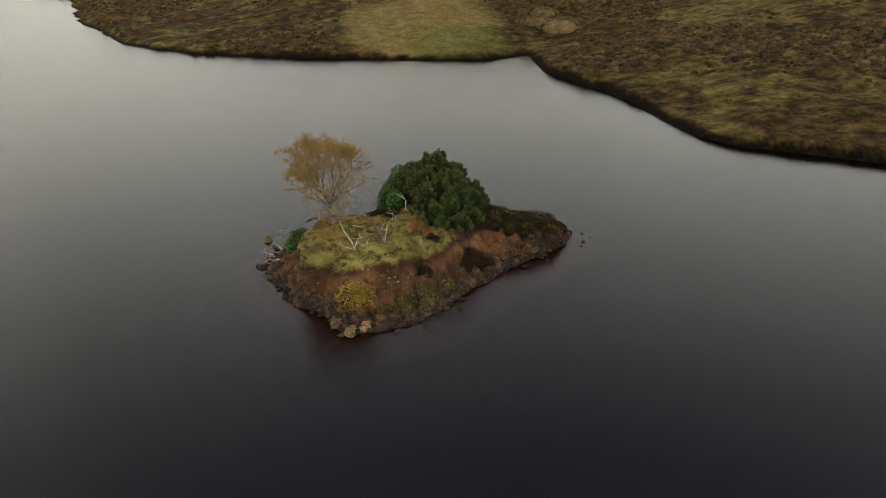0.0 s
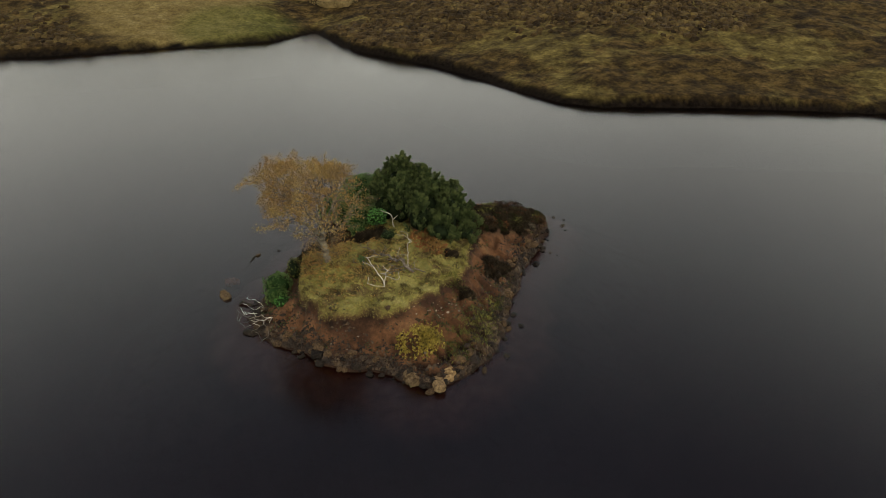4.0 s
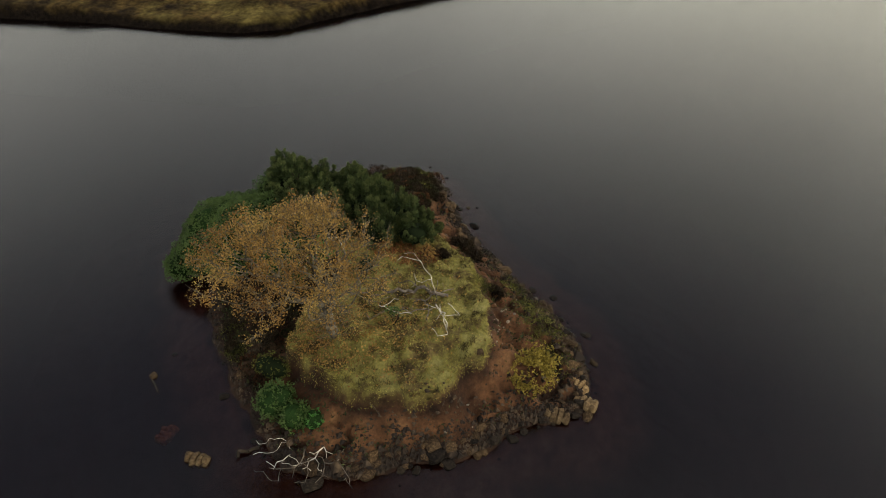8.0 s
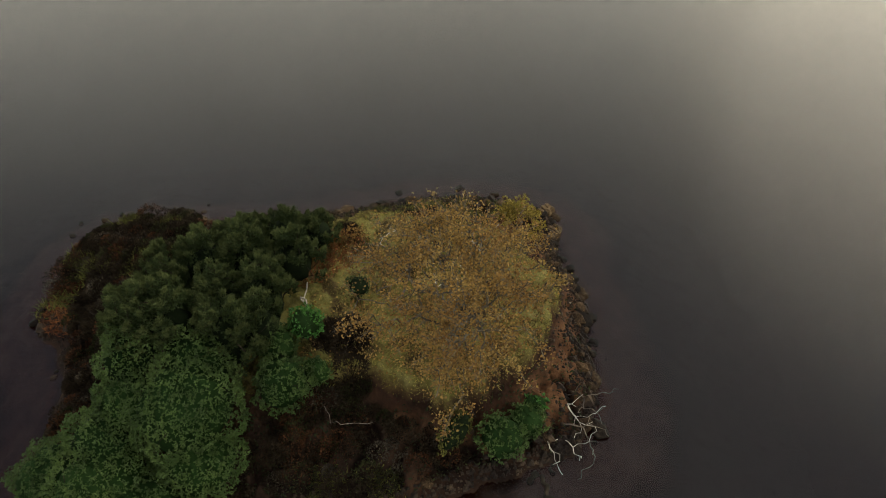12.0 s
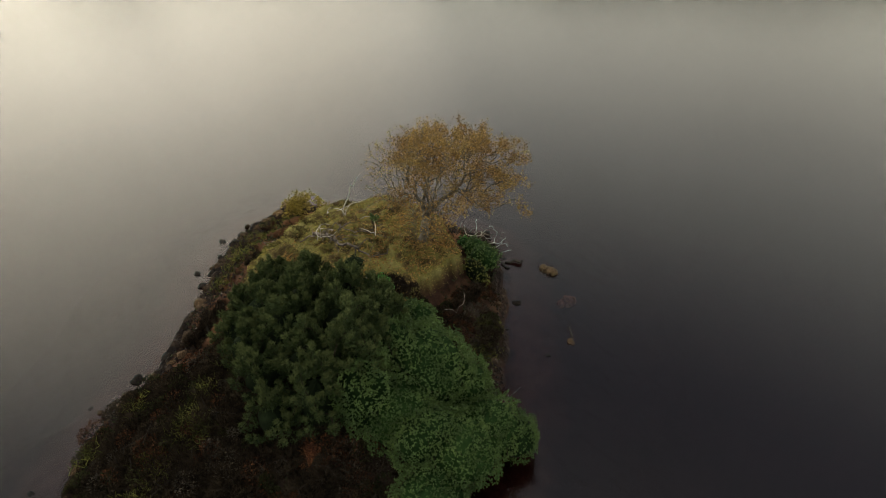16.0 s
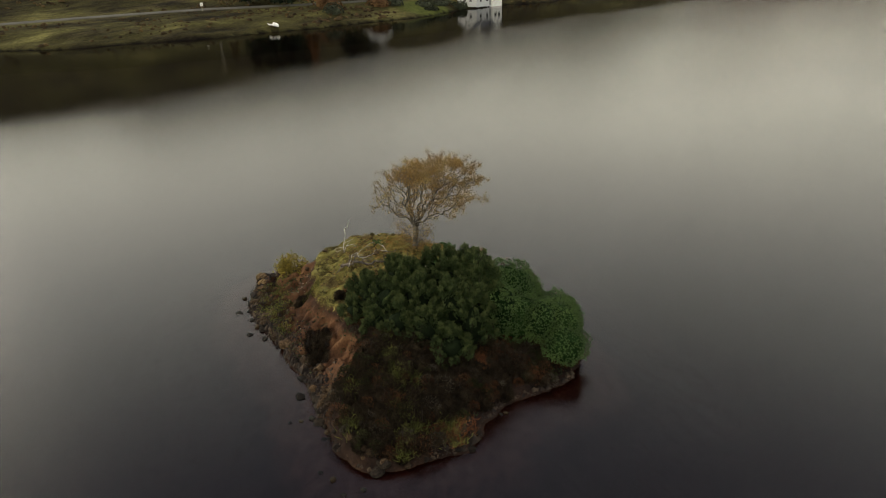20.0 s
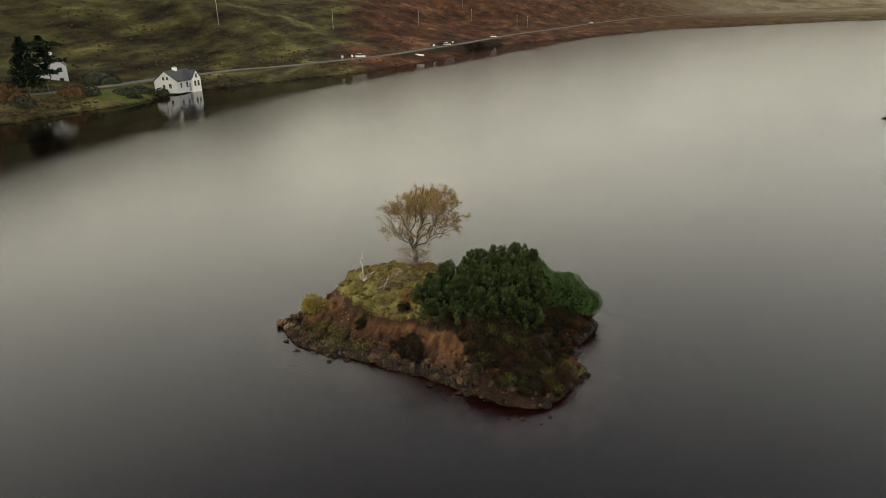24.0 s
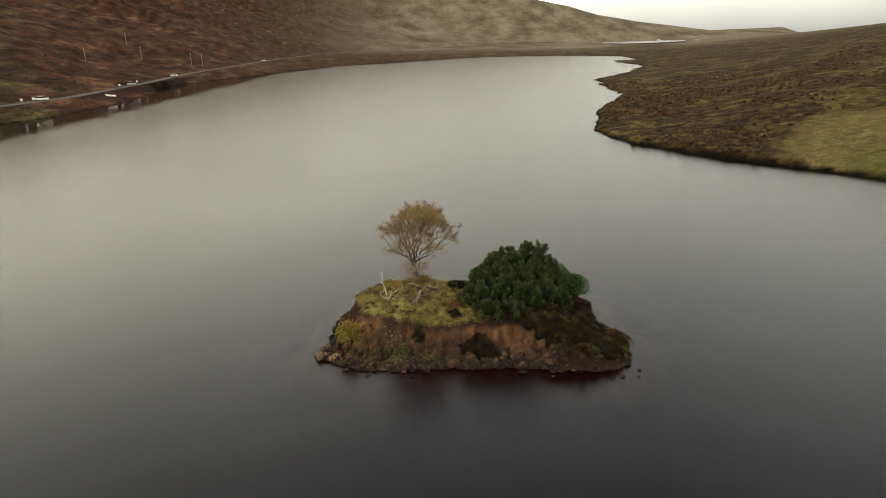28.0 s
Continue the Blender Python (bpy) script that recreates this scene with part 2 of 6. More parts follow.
moor = blend(LAND, mask(LAND, n_big, 0.49, 0.555), moor, grassy)
n_hill = noise_node(LAND, 0.1, 9, 0.66, stretch=(0.42, 1, 1), turn_deg=30)
rust = ramp(LAND, n_hill, [(0.34, (0.03, 0.018, 0.011)), (0.44, (0.075, 0.034, 0.018)), (0.56, (0.14, 0.06, 0.028)), (0.68, (0.2, 0.125, 0.052))])
olive = ramp(LAND, n_hill, [(0.34, (0.02, 0.017, 0.011)), (0.42, (0.042, 0.034, 0.017)), (0.54, (0.095, 0.084, 0.03)), (0.68, (0.2, 0.18, 0.06))])
fern_w, dry_w, haze_w = zones(LAND, "growth")
patch = nodes.new("ShaderNodeMath")
patch.operation = 'ADD'
links.new(fern_w, patch.inputs[0])
links.new(noise_node(LAND, 0.036, 9, 0.68, stretch=(0.45, 1, 1), turn_deg=30), patch.inputs[1])
hill = blend(LAND, mask(LAND, patch.outputs[0], 0.86, 1.06), olive, rust)
scrubby = ramp(LAND, noise_node(LAND, 0.06, 8, 0.66, stretch=(0.45, 1, 1), turn_deg=30), [(0.4, (1, 1, 1)), (0.46, (0.4, 0.42, 0.42))])
hill = blend(LAND, 0.75, hill, blend(LAND, 1.0, hill, blend(LAND, 1.0, scrubby, (0.42, 0.4, 0.4), 'LIGHTEN'), 'MULTIPLY'))
moor = blend(LAND, dry_w, moor, ramp(LAND, n_mid, [(0.3, (0.08, 0.056, 0.02)), (0.5, (0.135, 0.1, 0.036)), (0.7, (0.2, 0.155, 0.064))]))
col = blend(LAND, bracken, moor, hill)
# far hills go paler: distance haze put into their colour
col = blend(LAND, haze_w, col, ramp(LAND, noise_node(LAND, 0.012, 9, 0.72, stretch=(0.3, 1, 2), turn_deg=40), [(0.36, (0.11, 0.085, 0.056)), (0.47, (0.22, 0.175, 0.11)), (0.56, (0.3, 0.255, 0.165)), (0.68, (0.42, 0.38, 0.27))]))
col = blend(LAND, lawn, col, ramp(LAND, n_mid, [(0.3, (0.05, 0.06, 0.013)), (0.6, (0.09, 0.1, 0.025))]))
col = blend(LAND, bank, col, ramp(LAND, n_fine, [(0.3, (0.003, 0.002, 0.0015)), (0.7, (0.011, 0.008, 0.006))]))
tone = ramp(LAND, n_fine, [(0.25, (0.35, 0.35, 0.35)), (0.5, (0.95, 0.95, 0.95)), (0.75, (1.6, 1.6, 1.5))])
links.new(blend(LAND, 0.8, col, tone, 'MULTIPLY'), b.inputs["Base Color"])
bump(LAND, n_fine, b, 0.8, 0.22)

# the island's soil, moss, dead bracken and heath floor
ISLE, nodes, links, b = shader("island_soil", 0.95, 0.15)
zg, zh, zr = zones(ISLE, "zone")
nm, nf = noise_node(ISLE, 1.1, 6, 0.65), noise_node(ISLE, 9.0, 6, 0.7)
soil = ramp(ISLE, noise_node(ISLE, 0.55, 7, 0.62), [(0.3, (0.018, 0.01, 0.007)), (0.42, (0.055, 0.026, 0.013)), (0.54, (0.112, 0.053, 0.024)), (0.7, (0.2, 0.106, 0.047))])
gcol = ramp(ISLE, nm, [(0.34, (0.04, 0.028, 0.012)), (0.44, (0.11, 0.08, 0.03)), (0.5, (0.17, 0.15, 0.04)), (0.6, (0.22, 0.2, 0.065)), (0.74, (0.3, 0.25, 0.1))])
hcol = ramp(ISLE, nm, [(0.3, (0.012, 0.008, 0.006)), (0.6, (0.045, 0.03, 0.02))])
rcol = ramp(ISLE, nm, [(0.3, (0.06, 0.02, 0.01)), (0.6, (0.13, 0.045, 0.018))])
c = blend(ISLE, zr, soil, rcol)
c = blend(ISLE, zh, c, hcol)
c = blend(ISLE, zg, c, gcol)
depth_dark, damp, peaty = zones(ISLE, "growth")
# dark band below the turf lip: overhang's shade put into the peat colour
c = blend(ISLE, times(ISLE, peaty, 0.92), c, ramp(ISLE, nm, [(0.35, (0.008, 0.005, 0.004)), (0.6, (0.03, 0.014, 0.009))]))
c = blend(ISLE, times(ISLE, damp, 0.93), c, ramp(ISLE, nm, [(0.35, (0.007, 0.0045, 0.004)), (0.65, (0.03, 0.016, 0.01))]))
shelf = zones(ISLE, "shore")[0]
c = blend(ISLE, shelf, c, ramp(ISLE, noise_node(ISLE, 1.6, 6, 0.7), [(0.34, (0.055, 0.04, 0.036)), (0.5, (0.078, 0.057, 0.05)), (0.68, (0.11, 0.082, 0.072))]))
tone = ramp(ISLE, nf, [(0.25, (0.4, 0.4, 0.4)), (0.5, (0.95, 0.95, 0.95)), (0.78, (1.7, 1.65, 1.55))])
c = blend(ISLE, 0.65, c, tone, 'MULTIPLY')
# deep ground blends to the lake bed's near-black, light lost with depth
links.new(blend(ISLE, depth_dark, c, ramp(ISLE, noise_node(ISLE, 0.9, 5), [(0.3, (0.008, 0.006, 0.007)), (0.7, (0.016, 0.01, 0.011))])), b.inputs["Base Color"])
bump(ISLE, nf, b, 0.9, 0.06)

BED, nodes, links, b = shader("lake_bed", 0.9, 0.1)
links.new(ramp(BED, noise_node(BED, 0.9, 5), [(0.3, (0.008, 0.006, 0.007)), (0.7, (0.016, 0.01, 0.011))]), b.inputs["Base Color"])

STONE = varied("wet_stone", (0.018, 0.011, 0.006), (0.052, 0.033, 0.018), (0.13, 0.088, 0.05), 4.0, 0.9, 0.12, 14, 0.02, "object")
DARKSTONE = varied("dark_wet_stone", (0.006, 0.0045, 0.0035), (0.016, 0.012, 0.009), (0.045, 0.034, 0.024), 4.0, 0.85, 0.12, 14, 0.02, "object")
SLATE = varied("layered_boulder", (0.045, 0.028, 0.014), (0.15, 0.1, 0.052), (0.26, 0.185, 0.1), 3.0, 0.9, 0.12, 12, 0.02, "object")
PALE = varied("pale_stone", (0.12, 0.095, 0.07), (0.22, 0.18, 0.14), (0.36, 0.31, 0.26), 5.0, 0.85, 0.3, 14, 0.02, "object")
GRASS = varied("moor_grass", (0.11, 0.08, 0.03), (0.26, 0.235, 0.064), (0.46, 0.4, 0.14), 1.5, 0.85, 0.15, through_light=0.3)
FERN = varied("fern_green", (0.04, 0.042, 0.012), (0.115, 0.118, 0.028), (0.23, 0.22, 0.056), 1.2, 0.8, 0.2, through_light=0.3)
HEATHER = varied("heather", (0.009, 0.006, 0.004), (0.028, 0.02, 0.012), (0.075, 0.056, 0.034), 2.0, 0.95, 0.1, spread=0.75)
NEEDLE = varied("pine_needles", (0.02, 0.032, 0.011), (0.045, 0.067, 0.021), (0.1, 0.128, 0.048), 1.5, 0.75, 0.2, through_light=0.15)
# paler tip needles, the light on the tuft tops put into their colour
NEEDLE_TIP = varied("pine_tips", (0.05, 0.066, 0.021), (0.09, 0.112, 0.036), (0.13, 0.155, 0.056), 1.5, 0.75, 0.2, through_light=0.15, spread=0.6)
# near-black copy of the needle green, for the shade inside crowns
CORE_SHADE = varied("pine_shade", (0.005, 0.008, 0.004), (0.009, 0.014, 0.006), (0.013, 0.02, 0.008), 3, 0.95, 0.05)
LAUREL = varied("evergreen_leaves", (0.034, 0.06, 0.014), (0.074, 0.122, 0.03), (0.14, 0.2, 0.055), 0.9, 0.55, 0.3, through_light=0.2, spread=0.5)
BRIGHT = varied("bright_leaves", (0.03, 0.1, 0.015), (0.06, 0.18, 0.03), (0.1, 0.26, 0.05), 2, 0.45, 0.4, through_light=0.2)
WILLOW = varied("yellow_leaves", (0.13, 0.1, 0.018), (0.28, 0.22, 0.04), (0.42, 0.33, 0.08), 2, 0.7, 0.25, through_light=0.35)
RUSSET = varied("russet_leaves", (0.15, 0.077, 0.023), (0.3, 0.182, 0.055), (0.4, 0.295, 0.1), 0.7, 0.7, 0.25, through_light=0.35)
BARK = varied("grey_bark", (0.05, 0.042, 0.032), (0.13, 0.112, 0.085), (0.24, 0.215, 0.165), 5, 0.9, 0.2, 20, 0.01)
DEADWOOD = varied("bleached_wood", (0.22, 0.2, 0.17), (0.4, 0.37, 0.32), (0.58, 0.55, 0.5), 6, 0.85, 0.2, 25, 0.005)
STEMWOOD = varied("dark_stems", (0.015, 0.011, 0.008), (0.032, 0.025, 0.019), (0.06, 0.048, 0.036), 6, 0.9, 0.1)
OLDWOOD = varied("weathered_wood", (0.05, 0.04, 0.032), (0.12, 0.1, 0.083), (0.22, 0.19, 0.16), 6, 0.9, 0.2, 25, 0.005)


# ---- numeric helpers ----
def vnoise(x, y, seed=0):
    """Smooth value noise in 0..1."""
    xi, yi = np.floor(x).astype(np.int64), np.floor(y).astype(np.int64)
    u, v = x - xi, y - yi
    u, v = u * u * (3 - 2 * u), v * v * (3 - 2 * v)

    def rnd(a, c):
        h = (a * 374761393 + c * 668265263 + seed * 974634777) & 0x7fffffff
        h = ((h ^ (h >> 13)) * 1274126177) & 0x7fffffff
        return ((h ^ (h >> 16)) & 0xffff) / 65535.0
    return (rnd(xi, yi) * (1 - u) + rnd(xi + 1, yi) * u) * (1 - v) + (rnd(xi, yi + 1) * (1 - u) + rnd(xi + 1, yi + 1) * u) * v


def fbm(x, y, scale, octaves=4, seed=0, gain=0.5):
    total, amp, norm = 0.0, 1.0, 0.0
    for k in range(octaves):
        total = total + amp * vnoise(x * scale, y * scale, seed + k)
        norm += amp
        amp, scale = amp * gain, scale * 2.03
    return total / norm - 0.5


def smooth(lo, hi, v):
    t = np.clip((v - lo) / (hi - lo), 0, 1)
    return t * t * (3 - 2 * t)


def shore_distance(px, py, poly):
    """Distance to a closed outline; positive inside."""
    best = np.full(px.shape, 1e18)
    inside = np.zeros(px.shape, bool)
    for (ax, ay), (bx, by) in zip(poly, poly[1:] + poly[:1]):
        ex, ey = bx - ax, by - ay
        t = np.clip(((px - ax) * ex + (py - ay) * ey) / (ex * ex + ey * ey), 0, 1)
        best = np.minimum(best, (px - ax - t * ex) ** 2 + (py - ay - t * ey) ** 2)
        if ay != by:
            inside ^= ((ay > py) != (by > py)) & (px < ex * (py - ay) / ey + ax)
    return np.where(inside, 1, -1) * np.sqrt(best)


def rounded(poly, n=2):
    for _ in range(n):
        poly = [p for a, c in zip(poly, poly[1:] + poly[:1]) for p in
                ((0.75 * a[0] + 0.25 * c[0], 0.75 * a[1] + 0.25 * c[1]), (0.25 * a[0] + 0.75 * c[0], 0.25 * a[1] + 0.75 * c[1]))]
    return poly


def mesh_of(name, verts, faces, mats, index=None, smooth_shade=False):
    """verts (n, 3), faces (m, 3 or 4), material index per face."""
    verts, faces = np.asarray(verts, np.float32), np.asarray(faces, np.int32)
    me = bpy.data.meshes.new(name)
    me.vertices.add(len(verts))
    me.vertices.foreach_set("co", verts.ravel())
    k = faces.shape[1]
    me.loops.add(faces.size)
    me.loops.foreach_set("vertex_index", faces.ravel())
    me.polygons.add(len(faces))
    me.polygons.foreach_set("loop_start", np.arange(0, faces.size, k, dtype=np.int32))
    for m in mats:
        me.materials.append(m)
    if index is not None:
        me.polygons.foreach_set("material_index", np.asarray(index, np.int32))
    me.update(calc_edges=True)
    me.polygons.foreach_set("use_smooth", np.full(len(faces), smooth_shade))
    me.validate()
    return me


def paint(me, rgb, layer_name="zone"):
    a = me.color_attributes.new(layer_name, 'FLOAT_COLOR', 'POINT')
    a.data.foreach_set("color", np.column_stack([rgb, np.ones(len(rgb))]).astype(np.float32).ravel())


def grid_faces(nu, nv, wrap=False):
    i, j = np.meshgrid(np.arange(nu if wrap else nu - 1), np.arange(nv - 1), indexing="ij")
    i2 = (i + 1) % nu
    return np.column_stack([(i * nv + j).ravel(), (i * nv + j + 1).ravel(), (i2 * nv + j + 1).ravel(), (i2 * nv + j).ravel()])


def part(name, me, parent, label=""):
    ob = new(name, me)
    ob.parent = parent
    return tagged(ob, label)


# ---- the land round the loch ----
LOCH = [(-79, -71), (-85, -57), (-93, -47), (-102, -36), (-111, -29), (-118, -21), (-127, -15), (-134, -10), (-144, -3),
        (-156, 0), (-161, 4), (-169, 9.5), (-174, 15), (-191, 35), (-207, 60), (-234, 79), (-262, 100), (-305, 122), (-345, 134),
        (-366, 160), (-405, 200), (-455, 268), (-548, 380), (-572, 465), (-634, 640), (-605, 690), (-527, 695), (-417, 655),
        (-352, 579), (-305, 533), (-330, 512), (-238, 424), (-207, 364), (-184, 308), (-170, 277), (-138, 240), (-110, 214),
        (-99, 193), (-87, 169), (-74, 150), (-68, 140), (-58, 127), (-42, 115), (-20, 110.5), (-6, 108.5), (6, 108), (14.4, 112),
        (14.3, 98), (20.5, 85), (24, 70), (25.5, 63.5), (28, 60.3), (34, 57.5), (45, 51), (55, 43.5), (65, 42.5), (84, 34), (105, 15), (115, -40),
        (90, -110), (30, -150), (-40, -135), (-68, -100)]
ROAD = [(20, -185, 3), (-60, -140, 3), (-90, -92, 3), (-110, -75.7, 3), (-128, -57, 3), (-134, -45, 3), (-143, -29, 3), (-158, -14.6, 3), (-178, -4, 3), (-190, 7, 3), (-204, 17, 3), (-211, 32, 3), (-234, 55, 3),
        (-256, 76, 3), (-307, 107, 3), (-355, 138, 3), (-438, 187, 3.5), (-530, 265, 5), (-640, 355, 7), (-780, 490, 9), (-980, 720, 10), (-1120, 960, 11), (-1230, 1250, 13), (-1330, 1650, 16)]


def road_distance(px, py):
    """Distance to the road, and the road's height there."""
    best, level, side = np.full(px.shape, 1e18), np.zeros(px.shape), np.ones(px.shape)
    for (ax, ay, az_), (bx, by, bz_) in zip(ROAD, ROAD[1:]):
        ex, ey = bx - ax, by - ay
        t = np.clip(((px - ax) * ex + (py - ay) * ey) / (ex * ex + ey * ey), 0, 1)
        q = (px - ax - t * ex) ** 2 + (py - ay - t * ey) ** 2
        level = np.where(q < best, az_ + (bz_ - az_) * t, level)
        side = np.where(q < best, np.sign(ex * (py - ay) - ey * (px - ax)), side)
        best = np.minimum(best, q)
    return np.sqrt(best), level, side


def land_height(px, py):
    """Height, and distance inland, of the ground round the loch."""
    r = np.hypot(px + 1, py - 39)
    a = np.degrees(np.arctan2(px + 1, py - 39)) % 360
    wx = px + fbm(px, py, 0.13, 3, 5) * np.clip(r * 0.02, 1.0, 8) * 1.4
    wy = py + fbm(px, py, 0.13, 3, 9) * np.clip(r * 0.02, 1.0, 8) * 1.4
    d = -shore_distance(wx, wy, LOCH)
    west = smooth(184, 200, a) * (1 - smooth(286, 324, a))
    east = np.where(a < 160, 1 - smooth(110, 150, a), smooth(318, 340, a))
    south = np.clip(1 - west - east - (a > 250) * (a < 340), 0, 1)
    inland = np.maximum(d, 0)
    bank_h = 0.8 + 0.6 * fbm(px, py, 0.2, 2, 3)
    h = bank_h * smooth(-0.3, 0.7 + 0.02 * np.clip(r - 60, 0, 200), d)
    rise = np.interp((a + 40) % 360, [0, 10, 17, 25, 45, 150], [0.1, 0.5, 0.8, 1.55, 1.8, 1.6])
    h = h + east * rise * 22 * (1 - np.exp(-inland / 220))
    roll = fbm(px, py, 0.012, 3, 21)
    rd, level, side = road_distance(px, py)
    uphill = np.where(side > 0, np.maximum(rd - 5, 0), 0)
    h = h + west * (1.6 * smooth(2, 12, inland) + (np.minimum(level, 12) - 2.4) * smooth(12, 60, inland) + (0.2 + 0.15 * smooth(10, 60, uphill)) * uphill * (1 + 0.5 * roll))
    cap = 22 + r * np.tan(np.radians(np.interp(a, [185, 200, 222, 245, 262, 285, 302, 318], [3, 5.8, 8.2, 7.8, 6.8, 6.0, 5.2, 4.2]))) * (1 + 0.25 * roll)
    h = h - west * np.maximum(h - cap, 0) * 0.93
    h = h + south * 0.16 * inland
    valley = np.clip(1 - west - east - south, 0, 1)
    h = h + valley * (0.008 * inland + 3 * smooth(0, 60, inland))
    # far ridge beyond the head of the loch
    crest = np.interp(a, [300, 312, 317.7, 320.8, 323.5, 326.5, 329.4, 332, 334, 337, 338, 345], [5.2, 4.2, 3.4, 2.75, 1.9, 1.3, 0.85, 0.42, 0.45, 0.48, 0.1, 0.0])
    far = smooth(2250, 2950, r) * np.where((a > 290) & (a < 350), 1, 0) * smooth(290, 303, a)
    ridge = 20 + 2900 * np.tan(np.radians(crest)) * (1 + 0.14 * fbm(px, py, 0.004, 5, 40))
    h = np.where(far > 0, h * (1 - far) + ridge * far, h)
    fade = 1 - smooth(110, 330, r)
    h = h + (0.35 * fbm(px, py, 0.9, 3, 31) * fade + 0.7 * fbm(px, py, 0.22, 3, 33) * (0.1 + 0.9 * fade)) * smooth(0.5, 4, d)
    h = h + west * 5.0 * fbm(px, py, 0.022, 2, 37) * smooth(15, 70, uphill)
    flat = 1 - smooth(2.8, 9.0 + 0.02 * np.clip(r - 200, 0, 500), rd)
    h = np.where(d > 0, h * (1 - flat) + flat * level, h)
    vale = smooth(320, 323, a) * (1 - smooth(331, 334, a)) * smooth(450, 650, r) * (1 - smooth(2250, 2500, r))
    h = h * (1 - vale) + vale * np.minimum(h, 7.0 + 2 * fbm(px, py, 0.01, 3, 61))
    pond = 1 - smooth(1.0, 1.5, np.hypot((a - 327.2) / 3.3, (r - 1650) / 480))
    h = h * (1 - pond) + 9.0 * pond
    plot = 1 - smooth(6.5, 10, np.hypot(px + 166, py - 3.5))
    h = np.where(d > -2, h * (1 - plot) + 0.3 * plot, h)
    deep = -np.clip(0.35 * -d, 0, 3.6)
    return np.where(d > -0.3, h, deep - 0.02), d, west, rd


def build_land():
    ang = np.concatenate([np.linspace(-150, -40, 430, endpoint=False), np.linspace(-40, 100, 620, endpoint=False), np.linspace(100, 210, 70, endpoint=False)])
    rad = [11.0]
    while rad[-1] < 320:
        rad.append(rad[-1] * 1.0095)
    while rad[-1] < 720:
        rad.append(rad[-1] * 1.013)
    while rad[-1] < 4800:
        rad.append(rad[-1] * 1.022)
    A, Rr = np.meshgrid(np.radians(ang), np.array(rad), indexing="ij")
    px, py = -1 + Rr * np.sin(A), 39 + Rr * np.cos(A)
    h, d, west, rd = land_height(px, py)
    verts = np.column_stack([px.ravel(), py.ravel(), h.ravel()])
    me = mesh_of("ground", verts, grid_faces(len(ang), len(rad), True)[:, ::-1], [LAND], smooth_shade=True)
    lawn = (1 - smooth(5, 9, np.hypot(px + 148, py + 6.5))) * (rd > 3) + (1 - smooth(6, 11, np.hypot(px - 3, py - 113))) * 0.5
    # a trace of lawn green goes to the hazy far hills too
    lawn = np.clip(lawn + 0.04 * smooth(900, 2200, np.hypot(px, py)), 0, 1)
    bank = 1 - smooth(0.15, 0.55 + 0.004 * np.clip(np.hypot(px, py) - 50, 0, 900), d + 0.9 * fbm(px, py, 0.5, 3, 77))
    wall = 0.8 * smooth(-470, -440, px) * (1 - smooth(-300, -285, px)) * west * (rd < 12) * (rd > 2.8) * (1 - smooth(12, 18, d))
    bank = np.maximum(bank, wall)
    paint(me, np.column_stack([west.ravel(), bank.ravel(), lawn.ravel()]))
    az_deg = np.degrees(np.arctan2(px + 1, py - 39)) % 360
    fern = smooth(262, 284, az_deg) * 0.56 + 0.12
    dry = 1 - smooth(0.7, 1.2, np.hypot((px + 4) / 13, (py - 124) / 22) + 0.5 * fbm(px, py, 0.1, 3, 55))
    # weight of the haze painted on the far land, rising with distance
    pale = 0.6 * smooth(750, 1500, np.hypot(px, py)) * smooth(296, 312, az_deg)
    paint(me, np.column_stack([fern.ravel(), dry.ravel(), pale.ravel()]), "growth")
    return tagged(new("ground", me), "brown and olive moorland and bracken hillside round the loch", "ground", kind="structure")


ground = build_land()
bpy.context.view_layer.update()

n = 96
wa = np.linspace(0, 2 * math.pi, n, endpoint=False)
wv = [(-200, 250, 0)] + [(-200 + 1100 * math.cos(q), 250 + 1100 * math.sin(q), 0) for q in wa]
water = new("water", mesh_of("water", wv, [(0, 1 + k, 1 + (k + 1) % n) for k in range(n)], [WATER]))
tagged(water, "dark peaty loch water with fine wind ripples", "water", kind="structure")
bv = [(x, y, z - 3.02 if z == 0 else z) for x, y, z in wv]
bed = new("lake_bed", mesh_of("lake_bed", bv, [(0, 1 + k, 1 + (k + 1) % n) for k in range(n)], [BED]))
tagged(bed, "dark muddy bed under the loch water", "lake bed", kind="structure")

# ---- the island's ground ----
OUTLINE = rounded([(-4.9, 28.9), (-3.8, 29.0), (-2.5, 29.6), (-1.1, 30.2), (0.0, 31.4), (1.0, 32.9), (2.1, 34.2), (3.5, 35.6), (4.5, 36.9), (5.7, 37.7), (7.0, 38.7), (8.1, 39.9),
                   (8.4, 41.2), (7.8, 42.6), (6.6, 43.9), (5.8, 44.8), (4.7, 44.5), (3.1, 45.4), (1.6, 46.8), (0.5, 47.8), (-0.9, 47.9), (-2.9, 46.4), (-4.6, 45.0), (-5.7, 44.1),
                   (-6.8, 43.1), (-7.7, 42.1), (-8.7, 40.8), (-9.6, 39.6), (-10.5, 38.4), (-11.0, 37.4), (-10.7, 36.1), (-9.9, 34.8), (-9.2, 33.7), (-8.5, 32.6), (-7.9, 31.8), (-6.8, 31.3), (-5.7, 30.1)], 1)
